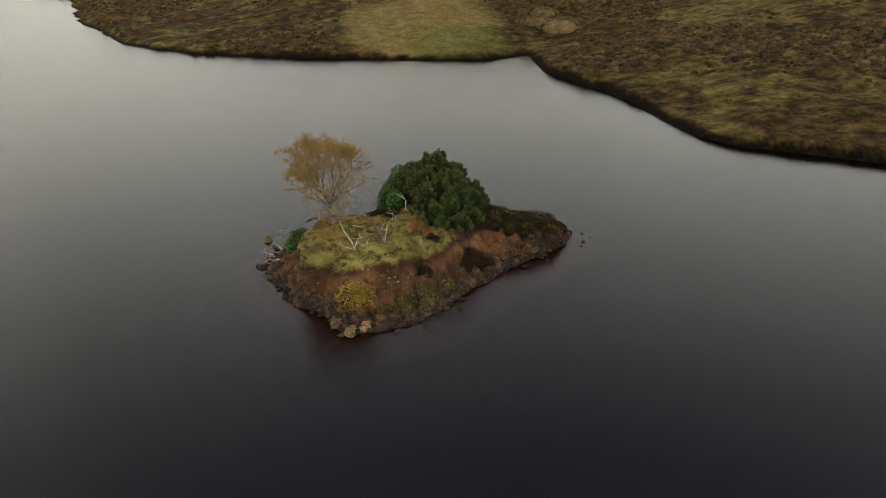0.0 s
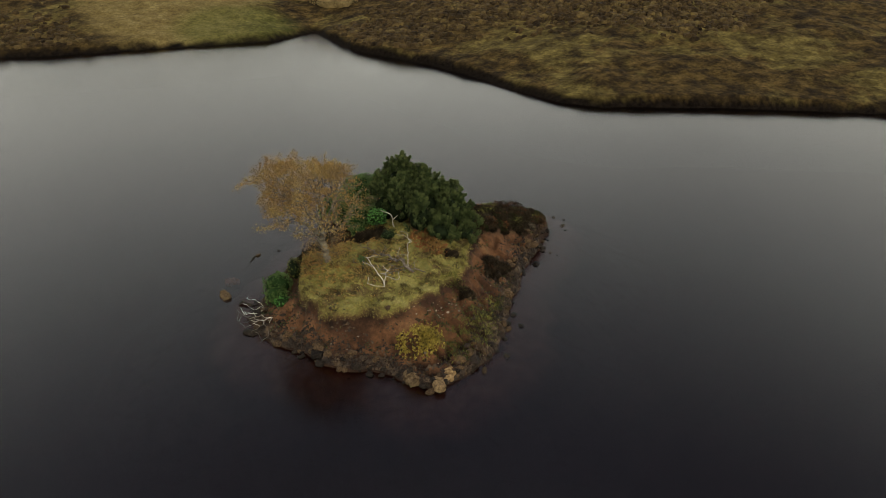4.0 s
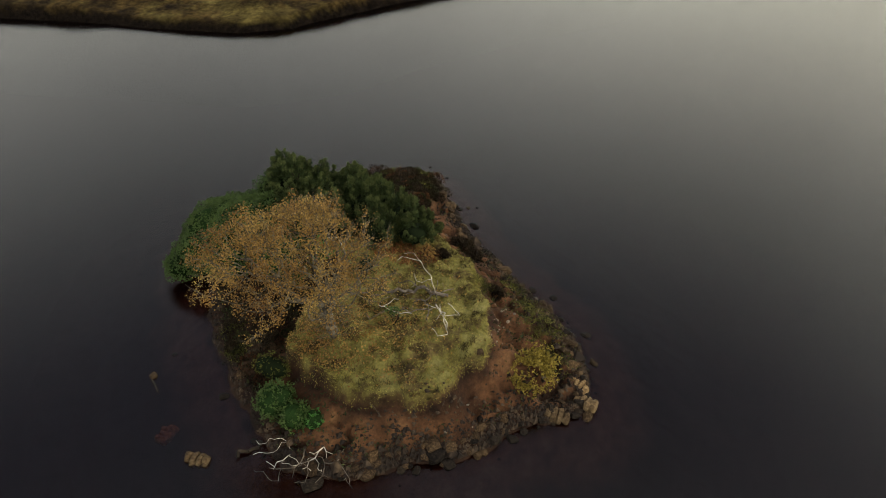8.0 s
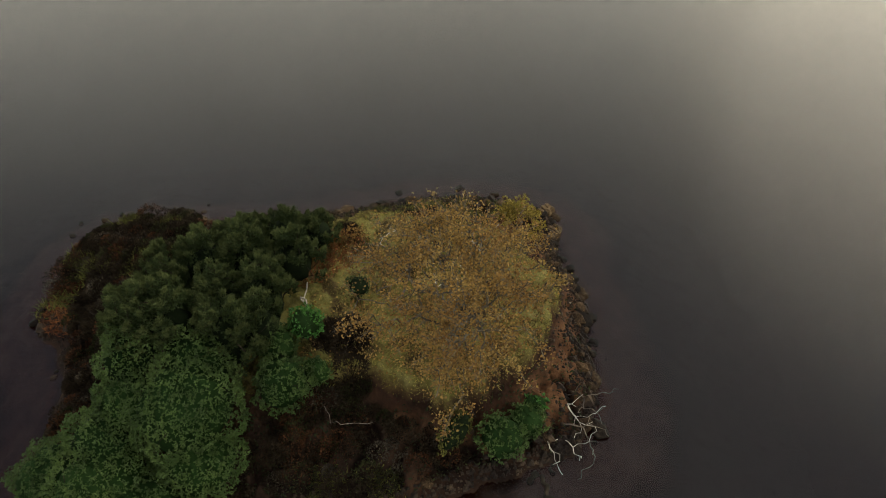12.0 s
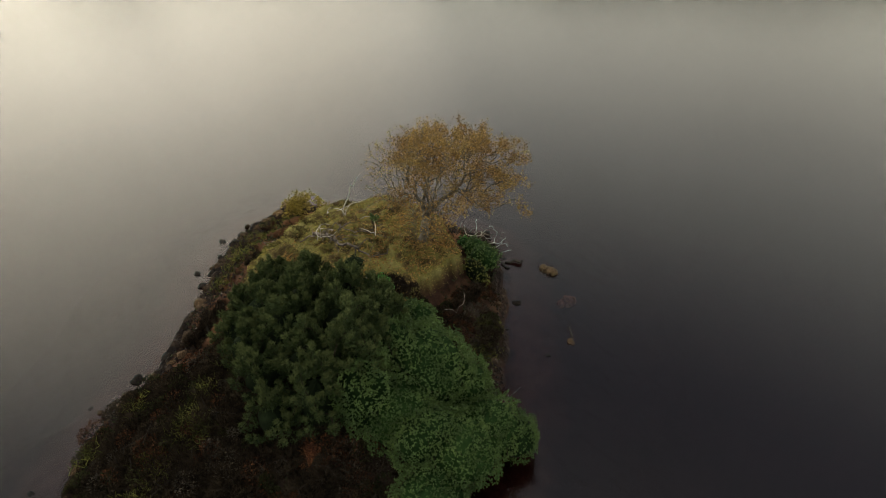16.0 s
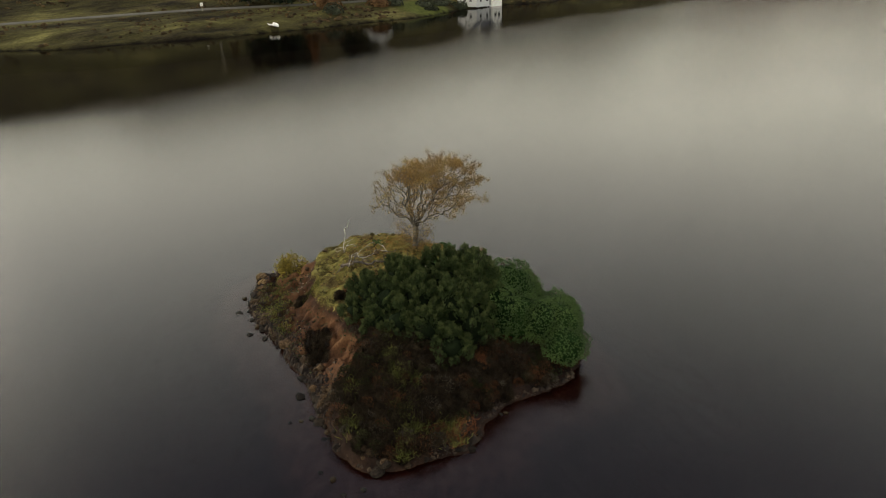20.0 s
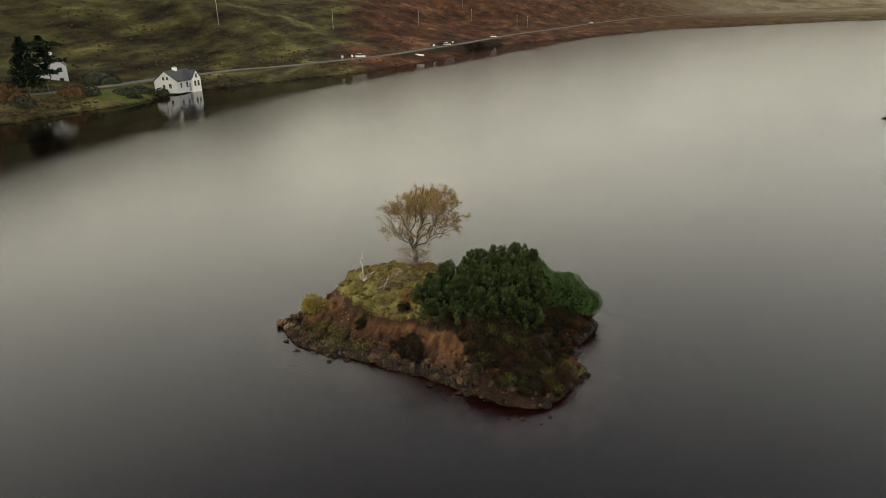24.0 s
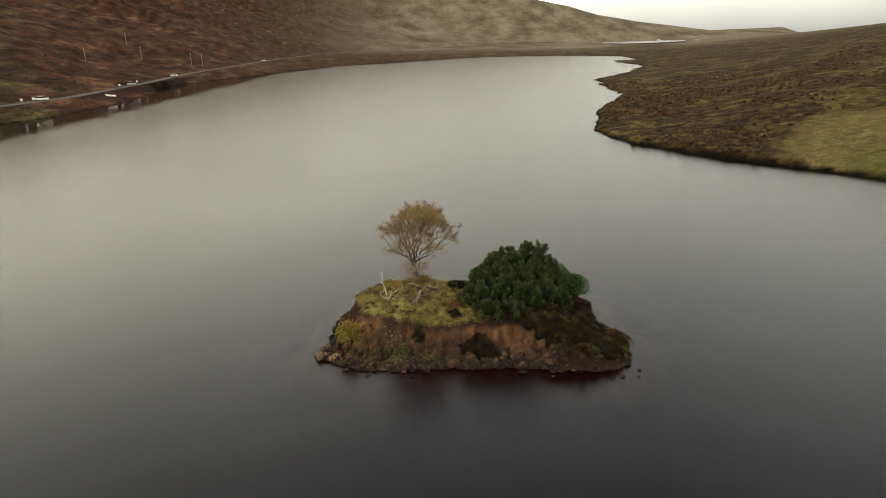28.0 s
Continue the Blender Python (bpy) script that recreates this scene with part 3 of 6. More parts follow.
MOUND = rounded([(-8.4, 36.3), (-8.5, 35.1), (-7.9, 34.0), (-6.8, 33.3), (-5.4, 32.7), (-4.2, 32.7), (-3.3, 33.3), (-2.1, 34.0), (-0.9, 34.5), (-0.1, 35.4), (0.7, 36.7), (1.4, 37.8),
                 (2.2, 39.2), (1.8, 41.5), (0.5, 43.8), (-1.5, 43.8), (-3.2, 41.9), (-4.3, 40.2), (-5.4, 39.9), (-6.7, 39.8), (-7.9, 39.0), (-8.2, 37.6)], 1)
HEATH = rounded([(0.2, 38.3), (1.4, 38.8), (2.6, 38.9), (4.0, 38.6), (6.0, 38.6), (7.3, 39.2), (7.9, 40.4), (8.0, 41.5), (7.3, 42.6), (6.3, 43.6), (5.2, 44.1), (4.2, 44.1), (3.0, 44.7),
                 (1.6, 46.0), (0.4, 46.8), (-1.0, 46.4), (-1.6, 44.5), (-1.0, 41.0)], 1)


def isle_height(px, py):
    """Height of the island, and the zones of turf, heath and dead bracken."""
    wx, wy = px + 0.7 * fbm(px, py, 0.9, 3, 50), py + 0.7 * fbm(px, py, 0.9, 3, 60)
    do = shore_distance(wx, wy, OUTLINE)
    ex, ey = px + 0.9 * fbm(px, py, 1.1, 3, 70), py + 0.9 * fbm(px, py, 1.1, 3, 71)
    dp, dh = shore_distance(ex, ey, MOUND), shore_distance(ex, ey, HEATH)
    top = np.maximum(dp, dh)
    # the turf mound stands about 2.3 m high; the heath behind the eastern scarp falls away to the tip
    fell = np.clip(2.05 - 0.25 * (px - 2) - 0.38 * np.clip(py - 40.8, 0, 9), 0.35, 2.4)
    k = smooth(-1.4, 0.6, dp - dh)
    T = 1.98 * k + fell * (1 - k)
    west = smooth(-0.1, 0.8, ((px + 3.5) * -0.8 + (py - 37.5) * 0.6) / (np.hypot(px + 3.5, py - 37.5) + 0.1))
    lip = 0.13 + 0.3 * west
    inn, out = np.clip(do, 0, None), np.clip(-top, 0, None)
    s = inn / (inn + out + 1e-6)
    prof = np.interp(s, [0, 0.04, 0.14, 0.35, 0.6, 0.85, 1.0], [0, 0.06, 0.16, 0.35, 0.58, 0.84, 1.0])
    h = T * (prof * (1 - lip) + lip * smooth(-0.08, 0.1, top)) + 0.24 * smooth(0, 2.2, dp)
    gully = np.abs(fbm(px * 0.8, py * 0.8 + px * 0.5, 1.3, 3, 87))
    h = h - 0.5 * (0.14 - np.clip(gully, 0, 0.14)) / 0.14 * smooth(0.3, 1.0, do) * smooth(0.15, 0.7, -top)
    h = h + (0.2 * fbm(px, py, 1.3, 4, 80) + 0.12 * fbm(px, py, 4.5, 3, 84)) * smooth(0, 0.8, do)
    h = h + (0.8 * np.abs(fbm(px, py, 1.5, 3, 85)) - 0.08) * smooth(0.0, 0.6, dp)
    off = np.clip(-do / 8.0, 0, 1)             # a shelf of shallows runs out to the lake bed
    h = np.where(do > 0, np.maximum(h, 0.02), -3.04 * off * off * (3 - 2 * off) - 1.2 * off * (1 - off) ** 2)
    pines = smooth(-1.0, 0.2, px + 0.6 * (py - 39.5)) * smooth(36.0, 37.2, py)
    turf = smooth(-0.12, 0.1, dp + 0.25 * fbm(px, py, 2.5, 3, 90)) * (1 - pines)
    scrub = smooth(-0.05, 0.45, fbm(px, py, 0.7, 3, 97) + 0.5 * smooth(39.5, 41, py)) * smooth(36.5, 38.5, py) * (px < -1)
    heathz = np.maximum(np.maximum(smooth(-0.15, 0.3, dh), pines * smooth(-0.6, 0.2, top)), 0.75 * scrub * smooth(0.2, 0.9, do))
    heathz = np.maximum(heathz, smooth(39.4, 40.6, py) * smooth(1.5, 3.5, px + 0.8 * (py - 42) * (py > 42)) * smooth(0.12, 0.45, do))
    heathz = np.clip(heathz, 0, 1) * (1 - turf)
    red = np.exp(-(((px - 5.7) / 1.0) ** 2 + ((py - 44.1) / 0.75) ** 2)) + np.exp(-(((px + 1.2) / 0.8) ** 2 + ((py - 37.6) / 1.5) ** 2)) + 0.8 * np.exp(-(((px - 1.6) / 0.7) ** 2 + ((py - 43.9) / 0.5) ** 2))
    return h, np.clip(turf, 0, 1), heathz * (1 - np.clip(red, 0, 1)), np.clip(red * 1.3, 0, 1), do, dp


def isle_z(x, y):
    return float(isle_height(np.array([x]), np.array([y]))[0][0])


gx, gy = np.linspace(-19, 17, 400), np.linspace(21, 56, 390)
GX, GY = np.meshgrid(gx, gy, indexing="ij")
hh, tz, hz, rz, doz, dpz = isle_height(GX, GY)
fa = grid_faces(len(gx), len(gy))[:, ::-1]
fa = fa[hh.ravel()[fa].min(1) > -3.25]
me = mesh_of("island_ground", np.column_stack([GX.ravel(), GY.ravel(), hh.ravel()]), fa, [ISLE], smooth_shade=True)
paint(me, np.column_stack([tz.ravel(), hz.ravel(), rz.ravel()]))
# darkens with depth: the water's dimming of light put into the colour
depth_fade = smooth(0.15, 1.0, -hh + 0.3 * fbm(GX, GY, 0.8, 3, 99))
wet = smooth(-0.5, -0.16, -hh + 0.3 * fbm(GX, GY, 1.4, 3, 98)) * (1 - smooth(-0.02, 0.12, -hh))
wet = np.maximum(wet, (1 - smooth(0.3, 0.75, doz + 0.5 * fbm(GX, GY, 1.7, 3, 96))) * (doz > 0))
# band just outside the mound's edge, painted dark as the lip's shade
lip_shade = smooth(-0.55, -0.1, dpz + 0.6 * fbm(GX, GY, 1.2, 3, 93)) * (1 - tz) * (hh > 0)
shallow = smooth(0.0, 0.12, -hh)
paint(me, np.column_stack([depth_fade.ravel(), wet.ravel(), lip_shade.ravel()]), "growth")
paint(me, np.column_stack([shallow.ravel(), shallow.ravel() * 0, shallow.ravel() * 0]), "shore")
island = tagged(new("island_ground", me), "small island of reddish eroded soil with a turf mound", "island", kind="structure")

# ---- growing things ----
def unit(v):
    return v / (np.linalg.norm(v, axis=-1, keepdims=True) + 1e-9)


def grow(root, ends, rng, step=0.22, wander=0.05, thin=0.006, power=2.3, sag=0.0, reach=0.35):
    """A branching skeleton from root to all ends: nodes, parents, radii."""
    pts, par = [np.array(root, float)], [-1]
    ends = sorted((np.array(e, float) for e in ends), key=lambda e: np.linalg.norm(e - pts[0]))
    rd = [0.0]
    for e in ends:
        P = np.array(pts)
        gap = np.linalg.norm(P - e, axis=1)
        k = int(np.argmin(gap + reach * np.array(rd)))
        span = gap[k]
        m = max(1, int(span / step))
        a, last = pts[k], k
        for i in range(1, m + 1):
            f = i / m
            q = a + (e - a) * f + rng.normal(0, wander, 3) * (i < m)
            q[2] += sag * span * math.sin(math.pi * f)
            pts.append(q)
            par.append(last)
            rd.append(rd[last] + np.linalg.norm(pts[-1] - pts[last]))
            last = len(pts) - 1
    n = len(pts)
    load = np.zeros(n)
    kids = np.zeros(n, int)
    for i in range(1, n):
        kids[par[i]] += 1
    for i in range(n - 1, 0, -1):
        if kids[i] == 0:
            load[i] = thin ** power
        load[par[i]] += load[i] * 1.02
    return np.array(pts), np.array(par), load ** (1 / power)


def tubes(pts, par, rad, k=5):
    """Tapered limbs along a skeleton."""
    i = np.arange(1, len(pts))
    a, c = pts[par[i]], pts[i]
    d = unit(c - a)
    ref = np.where(np.abs(d[:, 2:3]) > 0.9, np.array([[1.0, 0, 0]]), np.array([[0, 0, 1.0]]))
    u = unit(np.cross(d, ref))
    v = np.cross(d, u)
    ra, rc = np.minimum(rad[par[i]], rad[i] * 1.25), rad[i]
    ang = np.linspace(0, 2 * math.pi, k, endpoint=False)
    ring = u[:, None, :] * np.cos(ang)[None, :, None] + v[:, None, :] * np.sin(ang)[None, :, None]
    A = a[:, None, :] - d[:, None, :] * ra[:, None, None] * 0.3 + ring * ra[:, None, None]
    C = c[:, None, :] + ring * rc[:, None, None]
    verts = np.concatenate([A, C], 1).reshape(-1, 3)
    base = (np.arange(len(i)) * 2 * k)[:, None]
    j = np.arange(k)[None, :]
    j2 = (j + 1) % k
    faces = np.stack([base + j, base + j2, base + k + j2, base + k + j], -1).reshape(-1, 4)
    return verts, faces


def leaves(P, D, length, width, rng, fold=0.25):
    """Folded diamond leaves from P along D."""
    n = len(P)
    D = unit(D)
    W = unit(np.cross(D, rng.normal(0, 1, (n, 3))))
    N = np.cross(W, D)
    L = (length * rng.uniform(0.7, 1.25, n))[:, None]
    B = L * width
    mid = P + D * L * 0.5
    verts = np.stack([P, mid + W * B + N * B * fold, P + D * L, mid - W * B + N * B * fold], 1).reshape(-1, 3)
    return verts, np.arange(4 * n).reshape(-1, 4)


def blades(P, D, length, width, rng):
    """Narrow single triangles from P along D."""
    n = len(P)
    D = unit(D)
    W = unit(np.cross(D, rng.normal(0, 1, (n, 3))))
    L = (np.asarray(length) * rng.uniform(0.6, 1.3, n))[:, None]
    verts = np.stack([P - W * width, P + W * width, P + D * L], 1).reshape(-1, 3)
    return verts, np.arange(3 * n).reshape(-1, 3)


def lump(centre, radii, rng_seed, nu=26, nv=16, rough=0.22, floor=None):
    """A closed lumpy body."""
    u, v = np.meshgrid(np.linspace(0, 2 * math.pi, nu, endpoint=False), np.linspace(0.02, math.pi - 0.02, nv), indexing="ij")
    k = 1 + rough * 2 * fbm(np.cos(u) * 2 + 9 + v, np.sin(u) * 2 + 9 - v, 1.1, 3, rng_seed)
    x, y, z = (centre[0] + radii[0] * k * np.sin(v) * np.cos(u), centre[1] + radii[1] * k * np.sin(v) * np.sin(u), centre[2] + radii[2] * k * np.cos(v))
    if floor is not None:
        z = np.maximum(z, floor)
    return np.column_stack([x.ravel(), y.ravel(), z.ravel()]), grid_faces(nu, nv, True)


def joined(pieces):
    vs, fs, o = [], [], 0
    for v, f in pieces:
        vs.append(v)
        fs.append(f + o)
        o += len(v)
    return np.concatenate(vs), np.concatenate(fs)


def dome_points(n, rng, low=-0.25):
    z = rng.uniform(low, 1, n)
    t = rng.uniform(0, 2 * math.pi, n)
    r = np.sqrt(1 - z * z)
    return np.column_stack([r * np.cos(t), r * np.sin(t), z])


def thing(name, label, category, at=(0, 0, 0), group=""):
    e = new(name)
    e.location = at
    e.empty_display_size = 0.2
    return tagged(e, label, category, group)


def local(v, at):
    return np.asarray(v) - np.asarray(at)


# ---- the bare autumn tree ----
def autumn_tree():
    rng = np.random.default_rng(4)
    at = np.array((-6.6, 37.9, isle_z(-6.6, 37.9) - 0.1))
    t = thing("autumn_tree", "wind-shaped tree with russet leaves on the grassy mound", "tree", at)
    lean = np.array((-0.74, 0.67, 0))
    side = np.array((0.67, 0.74, 0))
    ends = []
    for _ in range(60):                               # flat pads of twigs, as the wind has shaped them
        u, turn_ = rng.random() ** 0.7, rng.uniform(0, 2 * math.pi)
        rr = np.interp(u, [0, 0.25, 0.5, 0.8, 1.0], [0.5, 0.9, 1.0, 0.8, 0.4]) * rng.uniform(0.3, 1.0) ** 0.8
        pad = at + lean * (0.7 * u + 0.6 + rr * 3.15 * math.cos(turn_)) + side * (0.3 + rr * 2.45 * math.sin(turn_)) + np.array((0, 0, 1.85 + 3.15 * u + 0.3 * rr * (1 - u) * (1 - math.cos(turn_))))
        for _ in range(15):
            ends.append(pad + lean * rng.normal(0, 0.42) + side * rng.normal(0, 0.36) + np.array((0, 0, rng.normal(0, 0.17))))
    trunk_ends = [at + np.array(p) for p in ((-0.1, 0.08, 0.9), (-0.3, 0.2, 1.7), (0.25, 0.15, 1.8), (-0.05, -0.25, 1.9))]
    pts, par, rad = grow(at, trunk_ends + ends, rng, 0.2, 0.045, 0.0085, 2.1, 0.07, 0.5)
    v, f = tubes(pts, par, rad, 6)
    part("trunk", mesh_of("trunk", local(v, at), f, [BARK], smooth_shade=True), t, "grey forked trunk and bare limbs")
    # fine twigs
    tips = np.flatnonzero(rad < 0.012)
    tips = tips[tips > 5]
    src = rng.choice(tips, 3800)
    d = unit(unit(pts[src] - np.array((-6.9, 38.1, 4.6))) * 0.8 + rng.normal(0, 0.55, (3800, 3)))
    tv, tf = blades(pts[src], d, 0.32, 0.005, rng)
    part("fine_growth", mesh_of("fine_growth", local(tv, at), tf, [BARK]), t, "fine grey twigs")
    src = rng.choice(tips, 30000)
    P = pts[src] + unit(rng.normal(0, 1, (30000, 3))) * rng.uniform(0, 0.3, (30000, 1))
    out = pts[src] - np.array((-6.9, 38.1, 5.0))
    keep = rng.random(30000) < np.clip(0.6 + 0.2 * np.einsum('ij,j->i', out, lean) + 0.1 * out[:, 2], 0.25, 1)
    P = P[keep]
    lv, lf = leaves(P, rng.normal(0, 1, P.shape) + np.array((0, 0, -0.3)), 0.066, 0.4, rng)
    part("crown", mesh_of("crown", local(lv, at), lf, [RUSSET]), t, "thin russet autumn leaves")
    # suckers round the foot
    n = 260
    a = rng.uniform(0, 2 * math.pi, n)
    P = at + np.column_stack([np.cos(a) * 0.25, np.sin(a) * 0.25, rng.uniform(0.1, 1.5, n)])
    D = np.column_stack([np.cos(a), np.sin(a), rng.uniform(-0.1, 0.9, n)])
    sv, sf = blades(P, D, 1.05, 0.006, rng)
    part("basal_growth", mesh_of("basal_growth", local(sv, at), sf, [BARK]), t, "thin shoots round the foot")
    n = 1100
    k = rng.integers(0, 260, n)
    P2 = P[k] + unit(D[k]) * rng.uniform(0.4, 1.0, (n, 1)) + rng.normal(0, 0.08, (n, 3))
    lv, lf = leaves(P2, rng.normal(0, 1, (n, 3)), 0.07, 0.36, rng)
    part("low_foliage", mesh_of("low_foliage", local(lv, at), lf, [RUSSET]), t)


autumn_tree()


# ---- dwarf pines ----
def dwarf_pine(x, y, top, r, seed):
    rng = np.random.default_rng(seed)
    z0 = isle_z(x, y)
    at = np.array((x, y, z0 - 0.05))
    t = thing("dwarf_pine", "dense dark green dwarf pine among other pines", "pine tree", at, "pine thicket")
    H = top - z0
    fingers = []
    m = int(33 * r * r * max(1, H / 2))
    for _ in range(m):
        rho, a = math.sqrt(rng.random()), rng.uniform(0, 2 * math.pi)
        zt = z0 + H * (1 - 0.72 * rho ** 1.9) * rng.uniform(0.86, 1.03)
        fingers.append((x + r * rho * math.cos(a), y + r * rho * math.sin(a), zt, rho, a))
    ends = [(fx - 0.1 * math.cos(a), fy - 0.1 * math.sin(a), fz - 0.12) for fx, fy, fz, rho, a in fingers]
    pts, par, rad = grow(at, ends, rng, 0.3, 0.03, 0.009, 2.3, -0.06, 0.4)
    v, f = tubes(pts, par, rad, 4)
    part("trunk", mesh_of("trunk", local(v, at), f, [STEMWOOD]), t, "many thin brown stems")
    P, A, tip_lit = [], [], []
    for fx, fy, fz, rho, a in fingers:
        lean = np.array((0.55 * rho * math.cos(a), 0.55 * rho * math.sin(a), 1.0))
        lean /= np.linalg.norm(lean)
        ln, fat = rng.uniform(0.4, 0.62), rng.uniform(0.12, 0.19)
        for _ in range(34):
            s, b2 = rng.random() ** 1.3, rng.uniform(0, 2 * math.pi)
            o = fat * math.sqrt(rng.random()) * (0.35 + 0.65 * min(1, s * 2.6))
            P.append(np.array((fx, fy, fz)) - lean * ln * s + np.array((math.cos(b2) * o, math.sin(b2) * o, 0)))
            A.append(lean * 1.2 + np.array((math.cos(b2), math.sin(b2), 0)) * (0.15 + 0.7 * s))
            # topmost needles of a tuft are painted as lit from above
            tip_lit.append(s < 0.2)
    P, A = np.array(P), unit(np.array(A))
    k = 17
    PP = np.repeat(P, k, 0) + np.repeat(A, k, 0) * rng.uniform(-0.05, 0.06, (len(P) * k, 1))
    DD = np.repeat(A, k, 0) * 0.9 + rng.normal(0, 0.5, (len(P) * k, 3))
    nv, nf = blades(PP, DD, 0.095, 0.012, rng)
    part("crown", mesh_of("crown", local(nv, at), nf, [NEEDLE, NEEDLE_TIP], np.repeat(tip_lit, k)), t, "upright tufts of dark needles")
    # added dark lump that stands for the shade inside the crown
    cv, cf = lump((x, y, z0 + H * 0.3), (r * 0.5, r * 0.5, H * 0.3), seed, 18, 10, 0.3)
    part("inner_needles", mesh_of("inner_needles", local(cv, at), cf, [CORE_SHADE], smooth_shade=True), t)


for k, p in enumerate([(-0.7, 43.0, 5.5, 1.25), (-0.1, 43.5, 5.3, 1.15), (-1.9, 42.2, 5.1, 1.1), (0.7, 42.2, 4.6, 1.2), (-0.8, 41.6, 4.85, 1.15), (0.75, 40.7, 4.65, 1.2),
                       (-1.6, 40.6, 4.85, 1.1), (-0.2, 39.9, 4.85, 1.2), (0.9, 39.2, 4.4, 1.1), (-1.1, 38.9, 4.45, 1.1), (0.2, 38.2, 4.1, 1.1), (-0.5, 37.4, 3.7, 1.0),
                       (0.9, 37.6, 3.1, 0.9), (1.9, 41.4, 4.0, 1.1), (1.8, 40.1, 3.7, 1.0), (1.0, 43.3, 4.5, 1.1), (1.7, 38.8, 3.0, 0.9), (-2.3, 41.3, 4.5, 0.95), (2.2, 42.6, 3.0, 1.0)]):
    dwarf_pine(*p, 100 + k)


# ---- broad-leaved bushes ----
def leafy_bush(name, label, blobs, leaf, size, per_m2, seed, wood=STEMWOOD, core=CORE_SHADE, group="", rosette=6, shell=0.16, category="bush", loose=False):
    rng = np.random.default_rng(seed)
    x0, y0 = blobs[0][0], blobs[0][1]
    at = np.array((x0, y0, isle_z(x0, y0) - 0.03))
    t = thing(name, label, category, at, group)
    P, N = [], []
    for bx, by, bz, rx, ry, rz_ in blobs:
        area = 2 * math.pi * ((rx * ry + rx * rz_ + ry * rz_) / 3)
        n = int(area * per_m2)
        q = dome_points(n, rng, -0.55)
        k = 1 + 0.55 * fbm(q[:, 0] * 2.3 + bx * 3 + q[:, 2] * 1.7, q[:, 1] * 2.3 + by * 3 - q[:, 2], 1.4, 3, seed)[:, None]
        if loose:
            k = k * rng.uniform(0.45, 1.08, (n, 1))
        p = np.array((bx, by, bz)) + q * np.array((rx, ry, rz_)) * k - q * rng.uniform(0, shell, (n, 1))
        ok = np.ones(n, bool)
        for cx, cy, cz, sx, sy, sz in blobs:
            if (cx, cy, cz) != (bx, by, bz):
                ok &= (((p - np.array((cx, cy, cz))) / np.array((sx, sy, sz))) ** 2).sum(1) > 0.8
        g = isle_height(p[:, 0], p[:, 1])[0]
        ok &= p[:, 2] > np.maximum(g, 0.05) + 0.04
        P.append(p[ok])
        N.append(unit(q / np.array((rx, ry, rz_)))[ok])
    P, N = np.concatenate(P), unit(np.concatenate(N) + np.array((0, 0, 0.35)))
    k = rosette
    PP = np.repeat(P, k, 0)
    DD = np.repeat(N, k, 0) * 0.35 + unit(rng.normal(0, 1, (len(PP), 3))) * 0.9
    lv, lf = leaves(PP, DD, size, 0.3, rng)
    part("foliage", mesh_of("foliage", local(lv, at), lf, [leaf]), t)
    ends = P[rng.choice(len(P), min(len(P), 46), False)]
    pts, par, rad = grow(at, [e * 0.9 + at * 0.1 for e in ends], rng, 0.3, 0.04, 0.008, 2.3, 0.0, 0.4)
    v, f = tubes(pts, par, rad, 4)
    part("stems", mesh_of("stems", local(v, at), f, [wood]), t, "thin woody stems")
    # added dark lumps within the leaves, their shade put into the colour
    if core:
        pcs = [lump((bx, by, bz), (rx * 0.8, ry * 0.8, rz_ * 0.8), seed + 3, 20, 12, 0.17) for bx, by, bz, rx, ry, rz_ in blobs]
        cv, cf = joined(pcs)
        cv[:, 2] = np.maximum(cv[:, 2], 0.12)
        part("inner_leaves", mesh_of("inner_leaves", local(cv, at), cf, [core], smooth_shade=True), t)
    return t


# darkened leaf green for the shaded inside of the evergreen bushes
LEAF_SHADE = varied("leaf_shade", (0.008, 0.018, 0.005), (0.014, 0.032, 0.009), (0.022, 0.045, 0.013), 3, 0.95, 0.05)
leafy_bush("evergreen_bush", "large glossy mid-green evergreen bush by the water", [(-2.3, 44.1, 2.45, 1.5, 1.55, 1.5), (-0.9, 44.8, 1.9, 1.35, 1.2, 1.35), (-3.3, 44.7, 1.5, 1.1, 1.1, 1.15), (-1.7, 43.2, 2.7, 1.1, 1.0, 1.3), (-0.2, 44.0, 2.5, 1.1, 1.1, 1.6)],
           LAUREL, 0.062, 250, 11, core=LEAF_SHADE, group="evergreen bushes")
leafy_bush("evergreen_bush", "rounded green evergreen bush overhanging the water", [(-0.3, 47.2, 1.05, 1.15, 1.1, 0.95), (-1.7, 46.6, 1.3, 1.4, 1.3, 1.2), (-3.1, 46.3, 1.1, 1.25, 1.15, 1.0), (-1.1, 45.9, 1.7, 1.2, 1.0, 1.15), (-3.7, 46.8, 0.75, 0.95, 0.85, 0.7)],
           LAUREL, 0.062, 250, 12, core=LEAF_SHADE, group="evergreen bushes")
leafy_bush("evergreen_bush", "small upright green evergreen bush beside the pines", [(-3.5, 41.9, 2.05, 0.8, 0.85, 0.95), (-3.9, 41.0, 1.9, 0.5, 0.45, 0.5), (-2.8, 41.3, 2.5, 0.6, 0.6, 0.7)], LAUREL, 0.075, 150, 13, core=LEAF_SHADE, group="evergreen bushes")
leafy_bush("evergreen_bush", "small bright green bush at the edge of the pines", [(-3.05, 40.35, 2.85, 0.55, 0.5, 0.5)], BRIGHT, 0.085, 110, 14, core=LEAF_SHADE, group="evergreen bushes")
